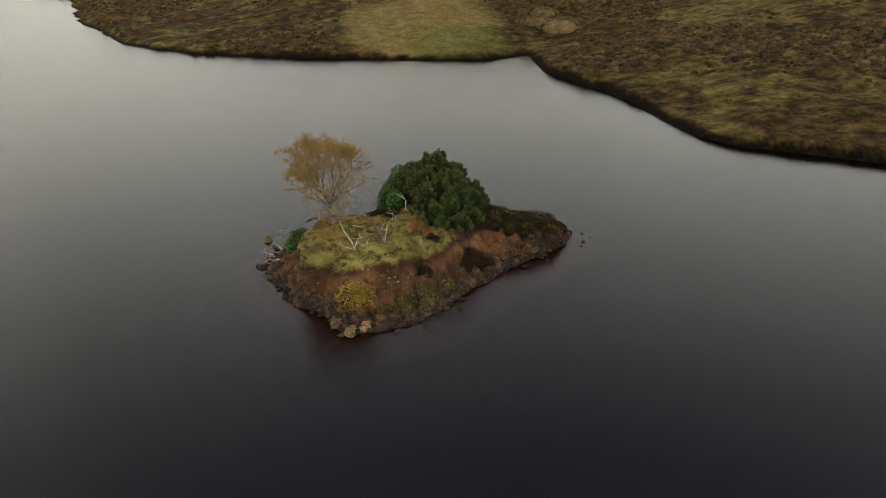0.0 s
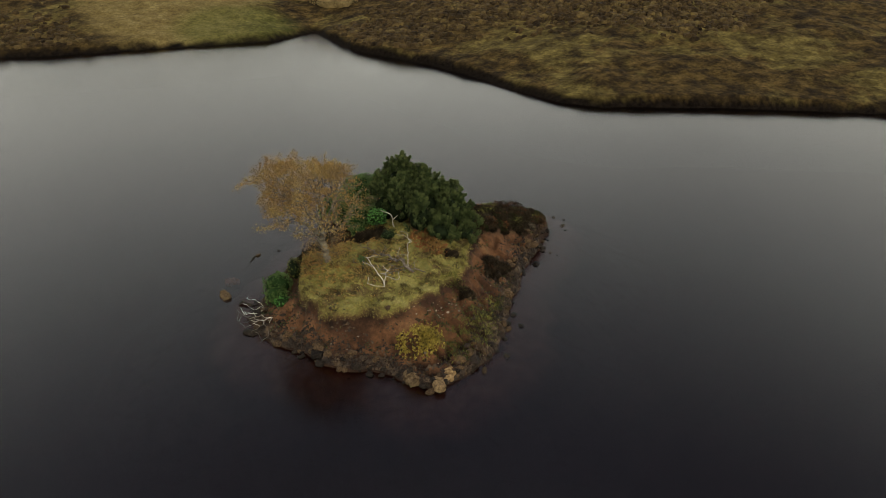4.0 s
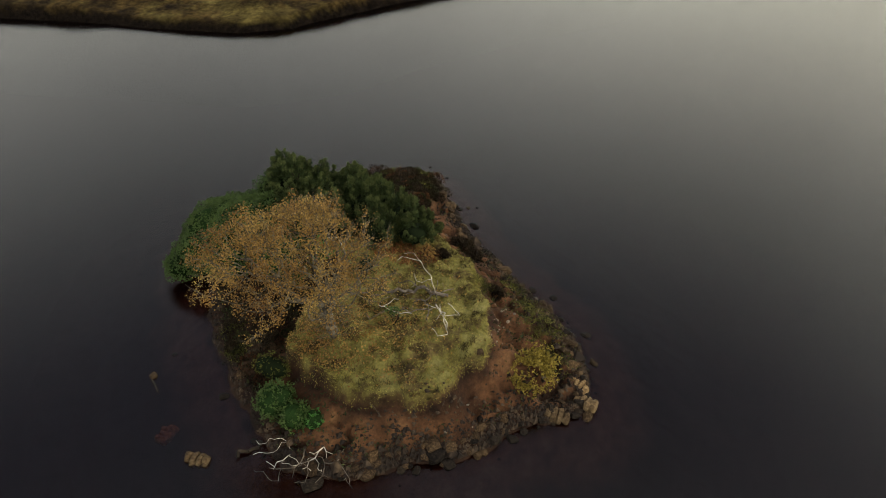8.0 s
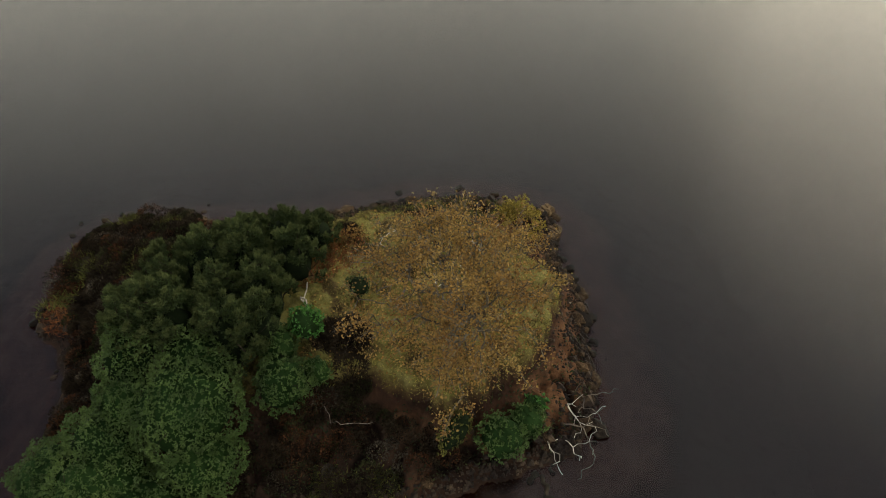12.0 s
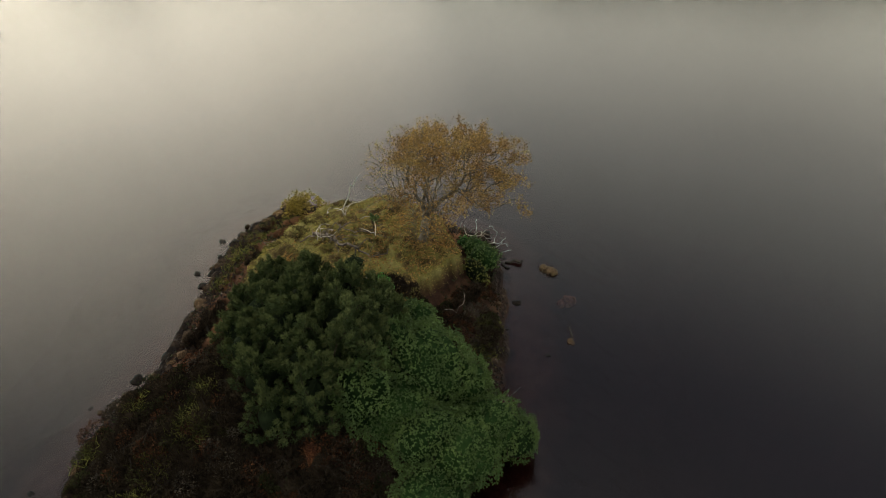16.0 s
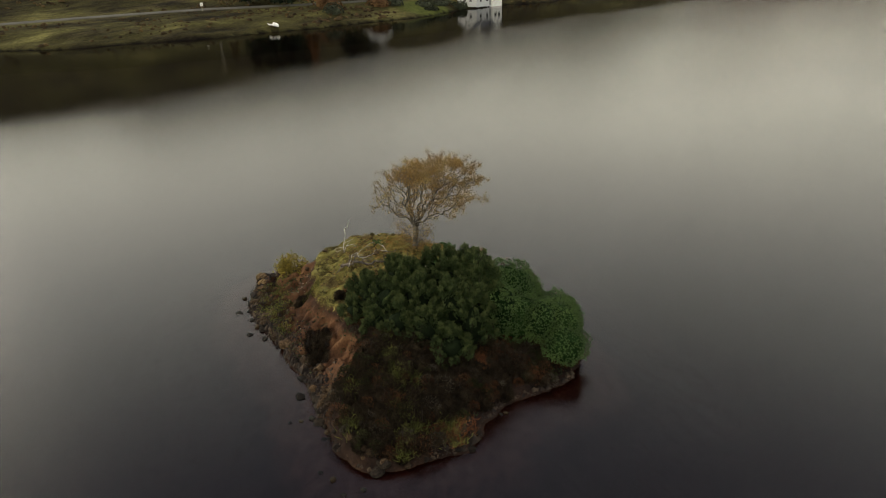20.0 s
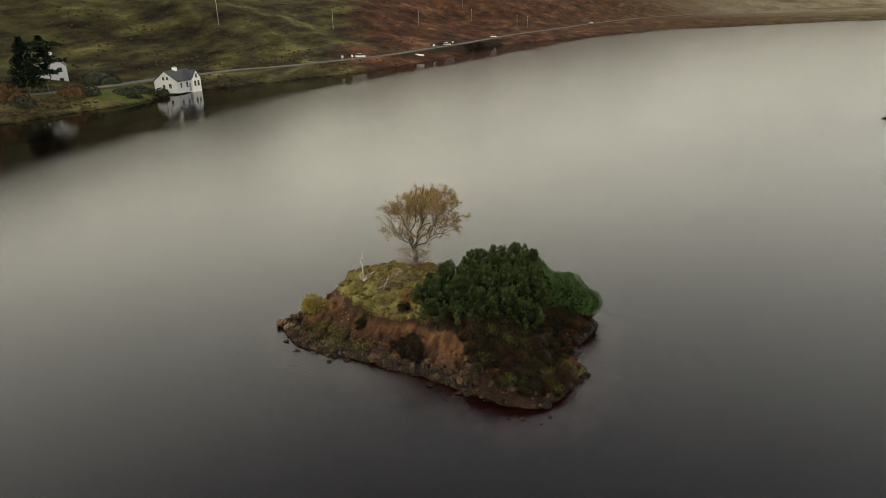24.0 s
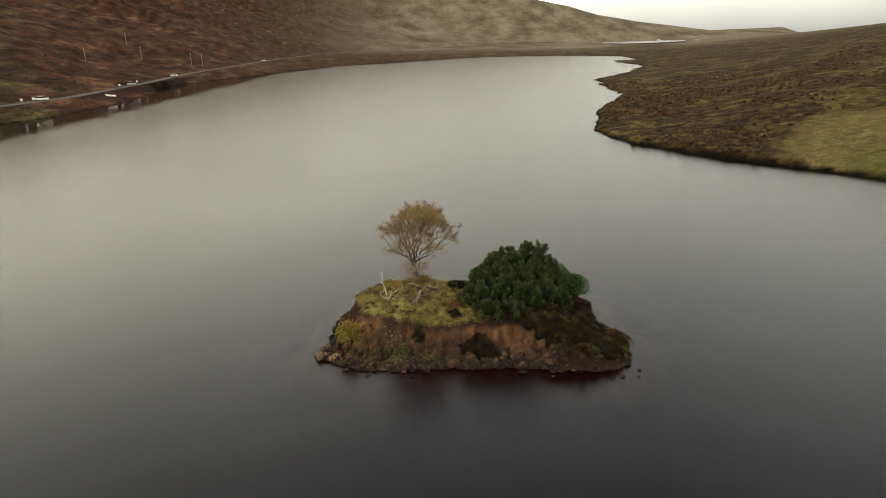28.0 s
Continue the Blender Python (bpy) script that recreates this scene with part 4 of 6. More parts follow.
leafy_bush("shore_bush", "dark green leafy bush on the stony shore", [(-9.05, 39.0, 0.85, 0.75, 0.7, 0.6), (-9.3, 38.1, 0.75, 0.6, 0.6, 0.5)], LAUREL, 0.085, 90, 15, core=LEAF_SHADE)
leafy_bush("shore_bush", "small bright green leafy bush on the stony shore", [(-9.2, 37.45, 0.7, 0.42, 0.42, 0.36)], BRIGHT, 0.1, 70, 16, core=LEAF_SHADE)
leafy_bush("yellow_bush", "yellow-leaved willow bush behind the shore boulders", [(-4.55, 31.0, 1.1, 0.9, 0.85, 0.85), (-5.0, 31.2, 0.95, 0.75, 0.7, 0.65)], WILLOW, 0.085, 210, 17, core=None, rosette=6, shell=0.35, loose=True)
leafy_bush("dark_shrub", "small dark evergreen shrub on the turf", [(-3.2, 38.3, 2.75, 0.42, 0.36, 0.26)], NEEDLE, 0.08, 90, 18)
leafy_bush("moss_shrub", "mossy yellow-green shrub under the bank", [(-7.95, 39.75, 1.1, 0.38, 0.75, 0.6)], FERN, 0.07, 90, 20)
def heather_bush(x, y, r, seed):
    rng = np.random.default_rng(seed)
    at = np.array((x, y, isle_z(x, y) - 0.03))
    t = thing("heather_bush", "low dark brown heather bush on the island", "bush", at, "heather bushes")
    n = int(4200 * r)
    q = dome_points(n, rng, 0.05)
    p = np.column_stack([x + q[:, 0] * r * 0.75, y + q[:, 1] * r * 0.75])
    k_ = 1 + 0.9 * fbm(p[:, 0], p[:, 1], 2.2, 3, seed)
    root = np.column_stack([p, isle_height(p[:, 0], p[:, 1])[0] - 0.02 + rng.uniform(0, 0.3, n) * r * q[:, 2] * k_])
    d = q * np.array((0.6, 0.6, 1.0)) + rng.normal(0, 0.3, (n, 3))
    v_, f_ = blades(root, d, 0.17 * (0.5 + r) * k_, 0.018, rng)
    part("foliage", mesh_of("foliage", local(v_, at), f_, [HEATHER]), t, "upright woody sprigs")
    ends = [at + np.array((rng.normal(0, r * 0.4), rng.normal(0, r * 0.4), r * 0.45)) for _ in range(9)]
    pts, par, rad = grow(at, ends, rng, 0.2, 0.03, 0.008)
    v_, f_ = tubes(pts, par, rad, 4)
    part("stems", mesh_of("stems", local(v_, at), f_, [STEMWOOD]), t)


for k, (hx, hy, hr) in enumerate(((6.4, 40.3, 0.85), (5.5, 40.7, 0.85), (7.1, 41.4, 0.7), (4.6, 39.7, 0.8), (3.7, 40.4, 0.85), (5.9, 41.8, 0.75), (4.5, 42.2, 0.8), (3.0, 39.6, 0.75), (6.9, 42.5, 0.55), (3.2, 43.2, 0.8), (5.2, 43.1, 0.6),
                                  (2.4, 44.6, 0.7), (7.6, 40.6, 0.6), (1.6, 45.6, 0.6), (3.7, 44.2, 0.6), (2.8, 45.0, 0.5), (4.6, 43.6, 0.5), (5.6, 39.5, 0.7), (6.8, 39.8, 0.6), (2.3, 40.8, 0.7), (2.8, 41.8, 0.8), (3.6, 42.4, 0.7), (2.4, 43.5, 0.6),
                                  (-3.9, 39.6, 0.8), (-3.4, 39.9, 0.7), (-4.6, 40.3, 0.6), (1.9, 35.9, 0.75), (2.5, 36.2, 0.6), (1.4, 35.3, 0.5), (-0.6, 36.1, 0.4), (-1.0, 33.6, 0.45), (4.1, 38.9, 0.5), (7.6, 42.0, 0.45), (3.4, 41.2, 0.95), (4.9, 41.2, 0.9), (6.2, 41.0, 0.85), (5.2, 42.4, 0.85), (3.9, 43.2, 0.9), (2.1, 42.4, 0.9), (6.4, 42.9, 0.6), (3.2, 38.9, 0.5), (5.0, 38.8, 0.45), (1.4, 44.6, 0.8))):
    heather_bush(hx, hy, hr, 300 + k)
leafy_bush("red_shrub", "low reddish-brown shrub beside the pines", [(-1.35, 36.5, 2.55, 0.55, 0.5, 0.36)], RUSSET, 0.06, 80, 22, core=None, loose=True)
leafy_bush("green_sapling", "small leafy sapling on the turf", [(-5.4, 36.2, 2.85, 0.32, 0.32, 0.32)], LAUREL, 0.09, 40, 23, core=None, loose=True)


# ---- stones ----
def rock_mesh(seed, mat, strata=0.0, sub=2):
    bm = bmesh.new()
    bmesh.ops.create_icosphere(bm, subdivisions=sub, radius=1.0)
    off = Vector((seed * 7.3, seed * 3.1, seed * 1.7))
    for vert in bm.verts:
        p = vert.co.normalized()
        k = 1 + 0.45 * noise.noise(p * 1.1 + off) + 0.2 * noise.noise(p * 2.7 + off)
        q = Vector((p.x, p.y, p.z * 0.62)) * k
        for ax in range(3):                      # flat broken faces
            q[ax] = max(-0.8, min(0.8, q[ax]))
        if strata:
            q.x, q.y = q.x * (1 + strata * math.sin(q.z * 22 + seed)), q.y * (1 + strata * math.sin(q.z * 22 + seed))
        vert.co = q
    me = bpy.data.meshes.new("rock")
    bm.to_mesh(me)
    bm.free()
    me.materials.append(mat)
    return me


rng = np.random.default_rng(77)
ROCKS = [rock_mesh(s, DARKSTONE if s % 4 else STONE) for s in range(1, 10)]
BROWNS = [rock_mesh(s, STONE, 0, 1) for s in range(24, 27)]
PALES = [rock_mesh(s, PALE, 0, 1) for s in range(20, 23)]


def place_rock(mesh, x, y, z, size, name="shore_rock", label="dark wet stone on the shoreline", group="shoreline stones", tilt=0.35, flat=1.0):
    ob = new(name, mesh)
    ob.location = (x, y, z)
    ob.rotation_euler = (rng.uniform(-tilt, tilt), rng.uniform(-tilt, tilt), rng.uniform(0, 6.28))
    ob.scale = (size * rng.uniform(0.8, 1.3), size * rng.uniform(0.7, 1.1), size * rng.uniform(0.75, 1.1) * flat)
    return tagged(ob, label, "rock", group)


def shore_point():
    k = int(rng.integers(0, len(OUTLINE)))
    (ax, ay), (bx, by) = OUTLINE[k], OUTLINE[(k + 1) % len(OUTLINE)]
    f = rng.random()
    return ax + (bx - ax) * f, ay + (by - ay) * f, by - ay, ax - bx


made = 0
while made < 260:
    x, y, nx, ny = shore_point()
    if y > 44.5 and x < 3 or (y > 39 and made % 3):
        continue
    ln = math.hypot(nx, ny) or 1
    o = rng.normal(-0.22, 0.27)
    x, y = x + nx / ln * o, y + ny / ln * o
    size = min(0.36, (0.115 if y < 39 else 0.1) * math.exp(rng.normal(0, 0.62)))
    place_rock((BROWNS[made % 3] if o < -0.35 else ROCKS[int(rng.integers(0, 9))]), x, y, max(isle_z(x, y), -0.12) + size * 0.12, size)
    made += 1

def slab_rock(seed):
    """A boulder split into upright layers with open cracks between."""
    q, pcs = np.random.default_rng(seed), []
    for k in range(4):
        src_ = rock_mesh(seed * 5 + k, SLATE, 0, 2)
        co = np.empty(len(src_.vertices) * 3, np.float32)
        src_.vertices.foreach_get("co", co)
        tri = np.empty(len(src_.polygons) * 3, np.int32)
        src_.loops.foreach_get("vertex_index", tri)
        w = (0.95, 1.1, 1.0, 0.75)[k]
        co = co.reshape(-1, 3) * np.array((0.34, w * q.uniform(0.8, 1), w * 0.95)) + np.array(((k - 1.5) * 0.47, q.normal(0, 0.08), q.normal(0, 0.08)))
        pcs.append((co, tri.reshape(-1, 3)))
        bpy.data.meshes.remove(src_)
    v_, f_ = joined(pcs)
    return mesh_of("boulder", v_, f_, [SLATE])


STRATA = [slab_rock(s) for s in (31, 32, 33)]
for mesh, x, y, z, s in ((STRATA[0], -4.65, 29.1, 0.12, 0.46), (STRATA[1], -5.55, 29.95, 0.14, 0.42), (STRATA[2], -4.0, 29.5, 0.14, 0.42), (STRATA[1], -7.1, 32.7, 0.25, 0.26), (STRATA[2], -7.75, 33.1, 0.22, 0.3), (STRATA[0], -6.3, 31.6, 0.2, 0.25)):
    place_rock(mesh, x, y, z, s, "boulder", "tan layered boulder at the water's edge", "layered boulders", 0.15)
for x, y, s in ((6.3, 38.0, 0.3), (5.6, 37.7, 0.16), (5.1, 37.5, 0.14), (3.65, 35.9, 0.3), (3.4, 36.2, 0.18), (0.15, 31.5, 0.2), (-1.2, 30.2, 0.16), (6.1, 37.6, 0.2), (6.4, 37.2, 0.12), (6.6, 36.8, 0.1),
                (4.9, 36.4, 0.26), (-9.0, 44.3, 0.2), (-7.8, 44.3, 0.12), (-8.9, 41.3, 0.2), (9.3, 41.2, 0.14), (9.7, 40.6, 0.12), (9.1, 39.9, 0.18), (0.9, 31.5, 0.22), (-2.4, 29.2, 0.2), (8.9, 39.3, 0.12)):
    place_rock(ROCKS[int(rng.integers(0, 9))], x, y, -0.02, s, "shore_rock", "dark stone standing in shallow water")
place_rock(STRATA[1], -11.5, 40.5, 0.0, 0.46, "boulder", "brown boulder rising from the water", "layered boulders")
place_rock(STRATA[2], -10.85, 42.3, -0.28, 0.36, "boulder", "brown boulder under the water surface", "layered boulders")

for k, (x, y, s_) in enumerate(((-7.4, 32.2, 0.34), (-7.9, 31.9, 0.24), (-7.0, 32.0, 0.2), (-8.3, 32.9, 0.27), (-8.9, 33.6, 0.24), (-6.6, 31.6, 0.26), (-5.4, 32.9, 0.2), (-9.3, 34.1, 0.2), (-9.7, 34.9, 0.25), (-10.1, 35.5, 0.2), (-3.4, 29.6, 0.28), (-2.6, 30.1, 0.24), (-1.9, 30.4, 0.27), (-1.2, 30.9, 0.2),
                                  (-0.3, 31.6, 0.25), (0.6, 32.6, 0.22), (5.3, 38.0, 0.3), (4.7, 37.6, 0.34), (6.2, 38.5, 0.28), (6.9, 39.1, 0.35), (7.5, 39.9, 0.3), (7.9, 40.7, 0.24), (8.1, 41.6, 0.3), (7.8, 42.4, 0.22))):
    place_rock(BROWNS[k % 3], x, y, max(isle_z(x, y), 0) + s_ * 0.08, s_ * 0.8, "shore_block", "angular brown stone block on the shore", "shore blocks", 0.3)
made = 0
while made < 150:
    x, y = (rng.normal(-2.6, 0.7), rng.normal(32.9, 0.35)) if made < 30 else (rng.uniform(-9, 4), rng.uniform(30, 36.5))
    h, tf_, hf_, rf_, do_, dp_ = (float(q[0]) for q in isle_height(np.array([x]), np.array([y])))
    if not (0.25 < do_ and dp_ < -0.1):
        continue
    s = min(0.15, (0.04 if made < 60 else 0.055) * math.exp(rng.normal(0, 0.45)))
    if made < 60:
        place_rock(PALES[made % 3], x, y, h + s * 0.2, s, "pale_stone", "small pale stone on the bare soil", "stones on the soil")
    else:
        place_rock(BROWNS[made % 3], x, y, h + s * 0.2, s * 1.3, "soil_stone", "weathered stone on the bare soil", "stones on the soil")
    made += 1


def scatter(n, test, rng, box=(-11.5, 9.5, 28.5, 49)):
    """Random places on the island that pass the test (turf, heath, red, shore distance, mound distance)."""
    out = []
    while sum(map(len, out)) < n:
        x, y = rng.uniform(box[0], box[1], 6000), rng.uniform(box[2], box[3], 6000)
        h, t_, z_, r_, o_, p_ = isle_height(x, y)
        ok = test(x, y, t_, z_, r_, o_, p_) & (o_ > 0.05)
        out.append(np.column_stack([x, y, h])[ok])
    return np.concatenate(out)[:n]


def stuff(name, v, f, mats, label, category):
    return tagged(new(name, mesh_of(name, v, f, mats)), label, category, kind="stuff")


# gravel
g = np.random.default_rng(5)
P = scatter(9000, lambda x, y, t_, z_, r_, o_, p_: (o_ < 1.6) & (z_ < 0.5) & (g.random(len(x)) < np.exp(-2 * o_) * np.where(y > 38.5, 0.35, 1.0)), g)
u8 = np.array([(0, 0, 1), (1, 0, 0), (0, 1, 0), (-1, 0, 0), (0, -1, 0), (0, 0, -0.5)], float)
f8 = np.array([(0, 1, 2), (0, 2, 3), (0, 3, 4), (0, 4, 1), (5, 2, 1), (5, 3, 2), (5, 4, 3), (5, 1, 4)])
S = (0.046 * np.exp(g.normal(0, 0.5, len(P))))[:, None, None] * g.uniform(0.6, 1.3, (len(P), 6, 3))
v = (P[:, None, :] + u8[None] * S).reshape(-1, 3)
f = (f8[None] + (np.arange(len(P)) * 6)[:, None, None]).reshape(-1, 3)
stuff("gravel", v, f, [varied("gravel", (0.007, 0.0045, 0.0035), (0.024, 0.016, 0.011), (0.095, 0.066, 0.042), 2, 0.85)], "loose stones and gravel along the island's shore", "gravel")

# turf
P = scatter(60000, lambda x, y, t_, z_, r_, o_, p_: t_ > 0.5, g)
clump = fbm(P[:, 0], P[:, 1], 1.6, 3, 12)
sway = np.column_stack([fbm(P[:, 0], P[:, 1], 1.1, 2, 14), fbm(P[:, 0], P[:, 1], 1.1, 2, 15)]) * 3.2
D = np.column_stack([sway + g.normal(0, 0.45, (len(P), 2)), np.full(len(P), 0.6)])
v, f = blades(P - np.array((0, 0, 0.02)), D, 0.06 + 0.16 * np.clip(clump + 0.12, 0, 1), 0.011, g)
stuff("grass", v, f, [GRASS], "matted yellow-green moor grass on the mound", "grass")
# hanging fringe of turf on the edge of the mound
P = scatter(2000, lambda x, y, t_, z_, r_, o_, p_: (np.abs(p_ + 0.05) < 0.22) & (t_ > 0.05), g)
c0 = np.array((-3.5, 37.5))
o2 = unit(P[:, :2] - c0)
D = np.column_stack([o2 * 0.5 + g.normal(0, 0.5, (len(P), 2)), g.normal(-0.35, 0.4, len(P))])
v, f = blades(P + np.array((0, 0, 0.04)), D, 0.06 + 0.28 * np.clip(fbm(P[:, 0], P[:, 1], 1.7, 2, 18), 0, 1), 0.012, g)
stuff("turf_fringe", v, f, [GRASS], "overhanging grass along the edge of the mound", "grass")
# dark tufts of heath between the grass
P = scatter(300, lambda x, y, t_, z_, r_, o_, p_: (t_ > 0.5) & (fbm(x, y, 1.2, 3, 23) > 0.02), g)
PP = np.repeat(P, 26, 0) + np.column_stack([g.normal(0, 0.07, (len(P) * 26, 2)), np.zeros(len(P) * 26)])
v, f = blades(PP, np.column_stack([g.normal(0, 0.6, (len(PP), 2)), np.full(len(PP), 0.7)]), 0.17, 0.012, g)
stuff("turf_heath", v, f, [varied("turf_heath", (0.04, 0.034, 0.014), (0.085, 0.07, 0.028), (0.15, 0.115, 0.045), 1.5, 0.9, 0.1)], "small dark tufts of heath among the grass", "heath")
# fallen leaves under the tree
P = scatter(3200, lambda x, y, t_, z_, r_, o_, p_: (t_ > 0.4) & (g.random(len(x)) < np.exp(-((x + 6.2) ** 2 + (y - 38.0) ** 2) / 9.0) * (0.45 + 1.6 * fbm(x, y, 0.8, 3, 19))), g)
v, f = leaves(P + np.array((0, 0, 0.1)), np.column_stack([g.normal(0, 1, (len(P), 2)), g.normal(0.1, 0.3, len(P))]), 0.08, 0.4, g)
stuff("leaf_litter", v, f, [RUSSET], "fallen russet leaves on the turf", "fallen leaves")
# heather
P = scatter(620, lambda x, y, t_, z_, r_, o_, p_: (z_ > 0.5) & (o_ > np.where(y > 43, 0.06, 0.35)), g)
k = 260
size_ = np.clip(0.32 + 0.5 * fbm(P[:, 0], P[:, 1], 1.1, 2, 44) + g.normal(0, 0.08, len(P)), 0.16, 0.58)
Q = dome_points(len(P) * k, g, 0.0)
S_ = np.repeat(size_, k)[:, None]
PP = np.repeat(P, k, 0) + Q * S_ * np.array((1.0, 1.0, 1.1)) * g.uniform(0.8, 1.05, (len(Q), 1))
v, f = leaves(PP, Q + g.normal(0, 0.5, Q.shape) + np.array((0, 0, 0.5)), 0.075, 0.3, g)
kind_ = g.choice(4, len(P), p=(0.62, 0.16, 0.12, 0.1))
tagged(new("heather", mesh_of("heather", v, f, [HEATHER, varied("dark_heath", (0.01, 0.012, 0.005), (0.028, 0.03, 0.011), (0.06, 0.06, 0.024), 1.3, 0.9, 0.1), varied("rust_heath", (0.03, 0.013, 0.007), (0.07, 0.03, 0.014), (0.12, 0.055, 0.025), 1.3, 0.9, 0.1), varied("grey_heath", (0.03, 0.025, 0.018), (0.07, 0.058, 0.042), (0.13, 0.11, 0.08), 1.3, 0.9, 0.1)], np.repeat(kind_, k))), "clumps of dark brown, rusty and grey heather", "heather", kind="stuff")
P = scatter(5600, lambda x, y, t_, z_, r_, o_, p_: (t_ < 0.3) & (o_ > 0.35) & (p_ < 0) & (r_ < 0.5) & (fbm(x, y, 0.9, 3, 66) + 0.15 * z_ + np.where((x < -3) & (y > 35.5), 0.16, 0) + 0.06 * g.normal(0, 1, len(x)) > 0.07), g)
v, f = leaves(P + np.array((0, 0, 0.02)), np.column_stack([g.normal(0, 0.7, (len(P), 2)), np.full(len(P), 0.6)]), 0.13, 0.22, g)
stuff("low_plants", v, f, [varied("low_plants", (0.012, 0.016, 0.006), (0.03, 0.04, 0.014), (0.075, 0.08, 0.03), 1.3, 0.8, 0.2)], "low dark green plants on the shaded bank", "plants")
# ferns and rank grass in patches
spots = [(4.4, 41.0, 0.32), (7.0, 42.0, 0.22), (7.7, 42.3, 0.2), (5.9, 43.4, 0.25), (2.3, 39.6, 0.22), (3.6, 40.2, 0.25), (4.3, 41.3, 0.25), (5.6, 41.5, 0.25), (6.3, 42.2, 0.25), (6.6, 44.0, 0.2), (6.2, 44.6, 0.2), (5.4, 39.2, 0.2), (7.2, 39.8, 0.2),
         (-3.2, 30.8, 0.5), (-2.2, 31.2, 0.5), (-1.2, 31.7, 0.45), (-0.6, 32.5, 0.35), (0.5, 33.3, 0.3), (-1.4, 34.0, 0.25), (-5.9, 42.9, 0.3), (-7.0, 42.0, 0.3)]
pcs = []
for sx, sy, sr in spots:
    n = int((750 if sx > 2 else 1500) * sr)
    x, y = sx + g.normal(0, sr, n), sy + g.normal(0, sr, n)
    h = isle_height(x, y)[0]
    ok = h > 0.06
    P = np.column_stack([x, y, h + (0.2 if sx > 2 else 0.0)])[ok]      # those on the heath stand on the heather
    pcs.append(blades(P, np.column_stack([g.normal(0, 0.6, (len(P), 2)), np.full(len(P), 0.7)]), 0.26 if sx > 2 else 0.17, 0.017, g))
v, f = joined(pcs)
stuff("ferns", v, f, [FERN], "patches of yellow-green fern and rank grass", "fern")
# dead bracken
P = scatter(2600, lambda x, y, t_, z_, r_, o_, p_: (r_ > 0.45) & (o_ > 0.2), g)
v, f = blades(P, np.column_stack([g.normal(0, 0.7, (len(P), 2)), np.full(len(P), 0.6)]), 0.24, 0.014, g)
stuff("dead_bracken", v, f, [varied("dead_bracken", (0.1, 0.03, 0.012), (0.2, 0.075, 0.025), (0.3, 0.14, 0.05), 2, 0.9)], "rust-red dead bracken in patches", "bracken")


# ---- dead wood ----
def dead_branch(name, label, root, ends, mat, seed, thin=0.012, wander=0.03, sag=0.05, reach=0.3):
    r = np.random.default_rng(seed)
    pts, par, rad = grow(root, ends, r, 0.16, wander, thin, 2.0, sag, reach)
    v, f = tubes(pts, par, rad, 6)
    ob = new(name, mesh_of(name, local(v, root), f, [mat], smooth_shade=True))
    ob.location = root
    return tagged(ob, label, "dead branch")


dead_branch("dead_branch", "tall bleached dead limb standing on the turf", (-5.0, 34.3, 2.35),
            [(-5.12, 34.3, 2.75), (-5.35, 34.32, 3.15), (-5.55, 34.36, 3.5), (-5.72, 34.45, 3.9), (-5.5, 34.2, 3.45)], DEADWOOD, 3, 0.022, 0.012, 0.02)
dead_branch("dead_branch", "bleached looping dead branch on the turf", (-5.0, 34.3, isle_z(-5.0, 34.3) + 0.05),
            [(-4.8, 34.6, 2.75), (-4.5, 34.75, 2.85), (-4.2, 34.55, 2.75), (-4.25, 34.25, 2.55), (-4.5, 34.0, 2.6), (-5.25, 34.6, 2.8), (-5.65, 34.6, 2.75), (-5.8, 34.35, 2.6), (-5.5, 34.1, 2.5), (-4.75, 35.0, 2.9), (-4.6, 35.25, 2.8)], DEADWOOD, 4, 0.011, 0.015, 0.04, 0.02)
for k, (ax, ay, bx, by) in enumerate(((-2.6, 34.9, -4.6, 36.0), (-4.2, 35.2, -5.6, 37.0), (-4.9, 35.1, -3.0, 35.5))):
    q = np.random.default_rng(70 + k)
    run = [(ax + (bx - ax) * f + q.normal(0, 0.1), ay + (by - ay) * f + q.normal(0, 0.1)) for f in (0.33, 0.66, 1.0)]
    tip = [(x + q.normal(0, 0.35), y + q.normal(0, 0.35), isle_z(x, y) + q.uniform(0.15, 0.55)) for x, y in run for _ in range(2)]
    dead_branch("dead_branch", "dark grey fallen branch lying in the grass", (ax, ay, isle_z(ax, ay) + 0.06), [(x, y, isle_z(x, y) + 0.12) for x, y in run] + tip, OLDWOOD, 80 + k, 0.012, 0.03, 0.02)
log = [(-3.45, 35.5), (-3.65, 36.1), (-3.85, 36.6), (-4.05, 37.1), (-4.25, 37.5), (-4.45, 37.95)]
q = np.random.default_rng(91)
dead_branch("dead_branch", "fallen grey dead tree lying on the turf", (-3.25, 34.9, isle_z(-3.25, 34.9) + 0.08),
            [(x, y, isle_z(x, y) + 0.16) for x, y in log] + [(x + q.normal(0, 0.38), y + q.normal(0, 0.2), isle_z(x, y) + q.uniform(0.1, 0.55)) for x, y in log for _ in range(6)], OLDWOOD, 5, 0.014, 0.03, 0.02)
dead_branch("dead_branch", "pale dead limb arching up from the fallen tree", (-3.35, 35.3, isle_z(-3.35, 35.3) + 0.05),
            [(-3.2, 35.6, 3.0), (-3.05, 36.0, 3.3), (-2.9, 36.4, 3.6), (-3.15, 36.7, 3.65), (-3.3, 36.9, 3.4), (-2.75, 36.2, 3.2), (-3.4, 36.2, 3.05), (-2.9, 36.9, 3.3), (-3.6, 36.0, 2.9), (-2.6, 36.6, 3.1)], DEADWOOD, 7, 0.0085, 0.03, 0.02)
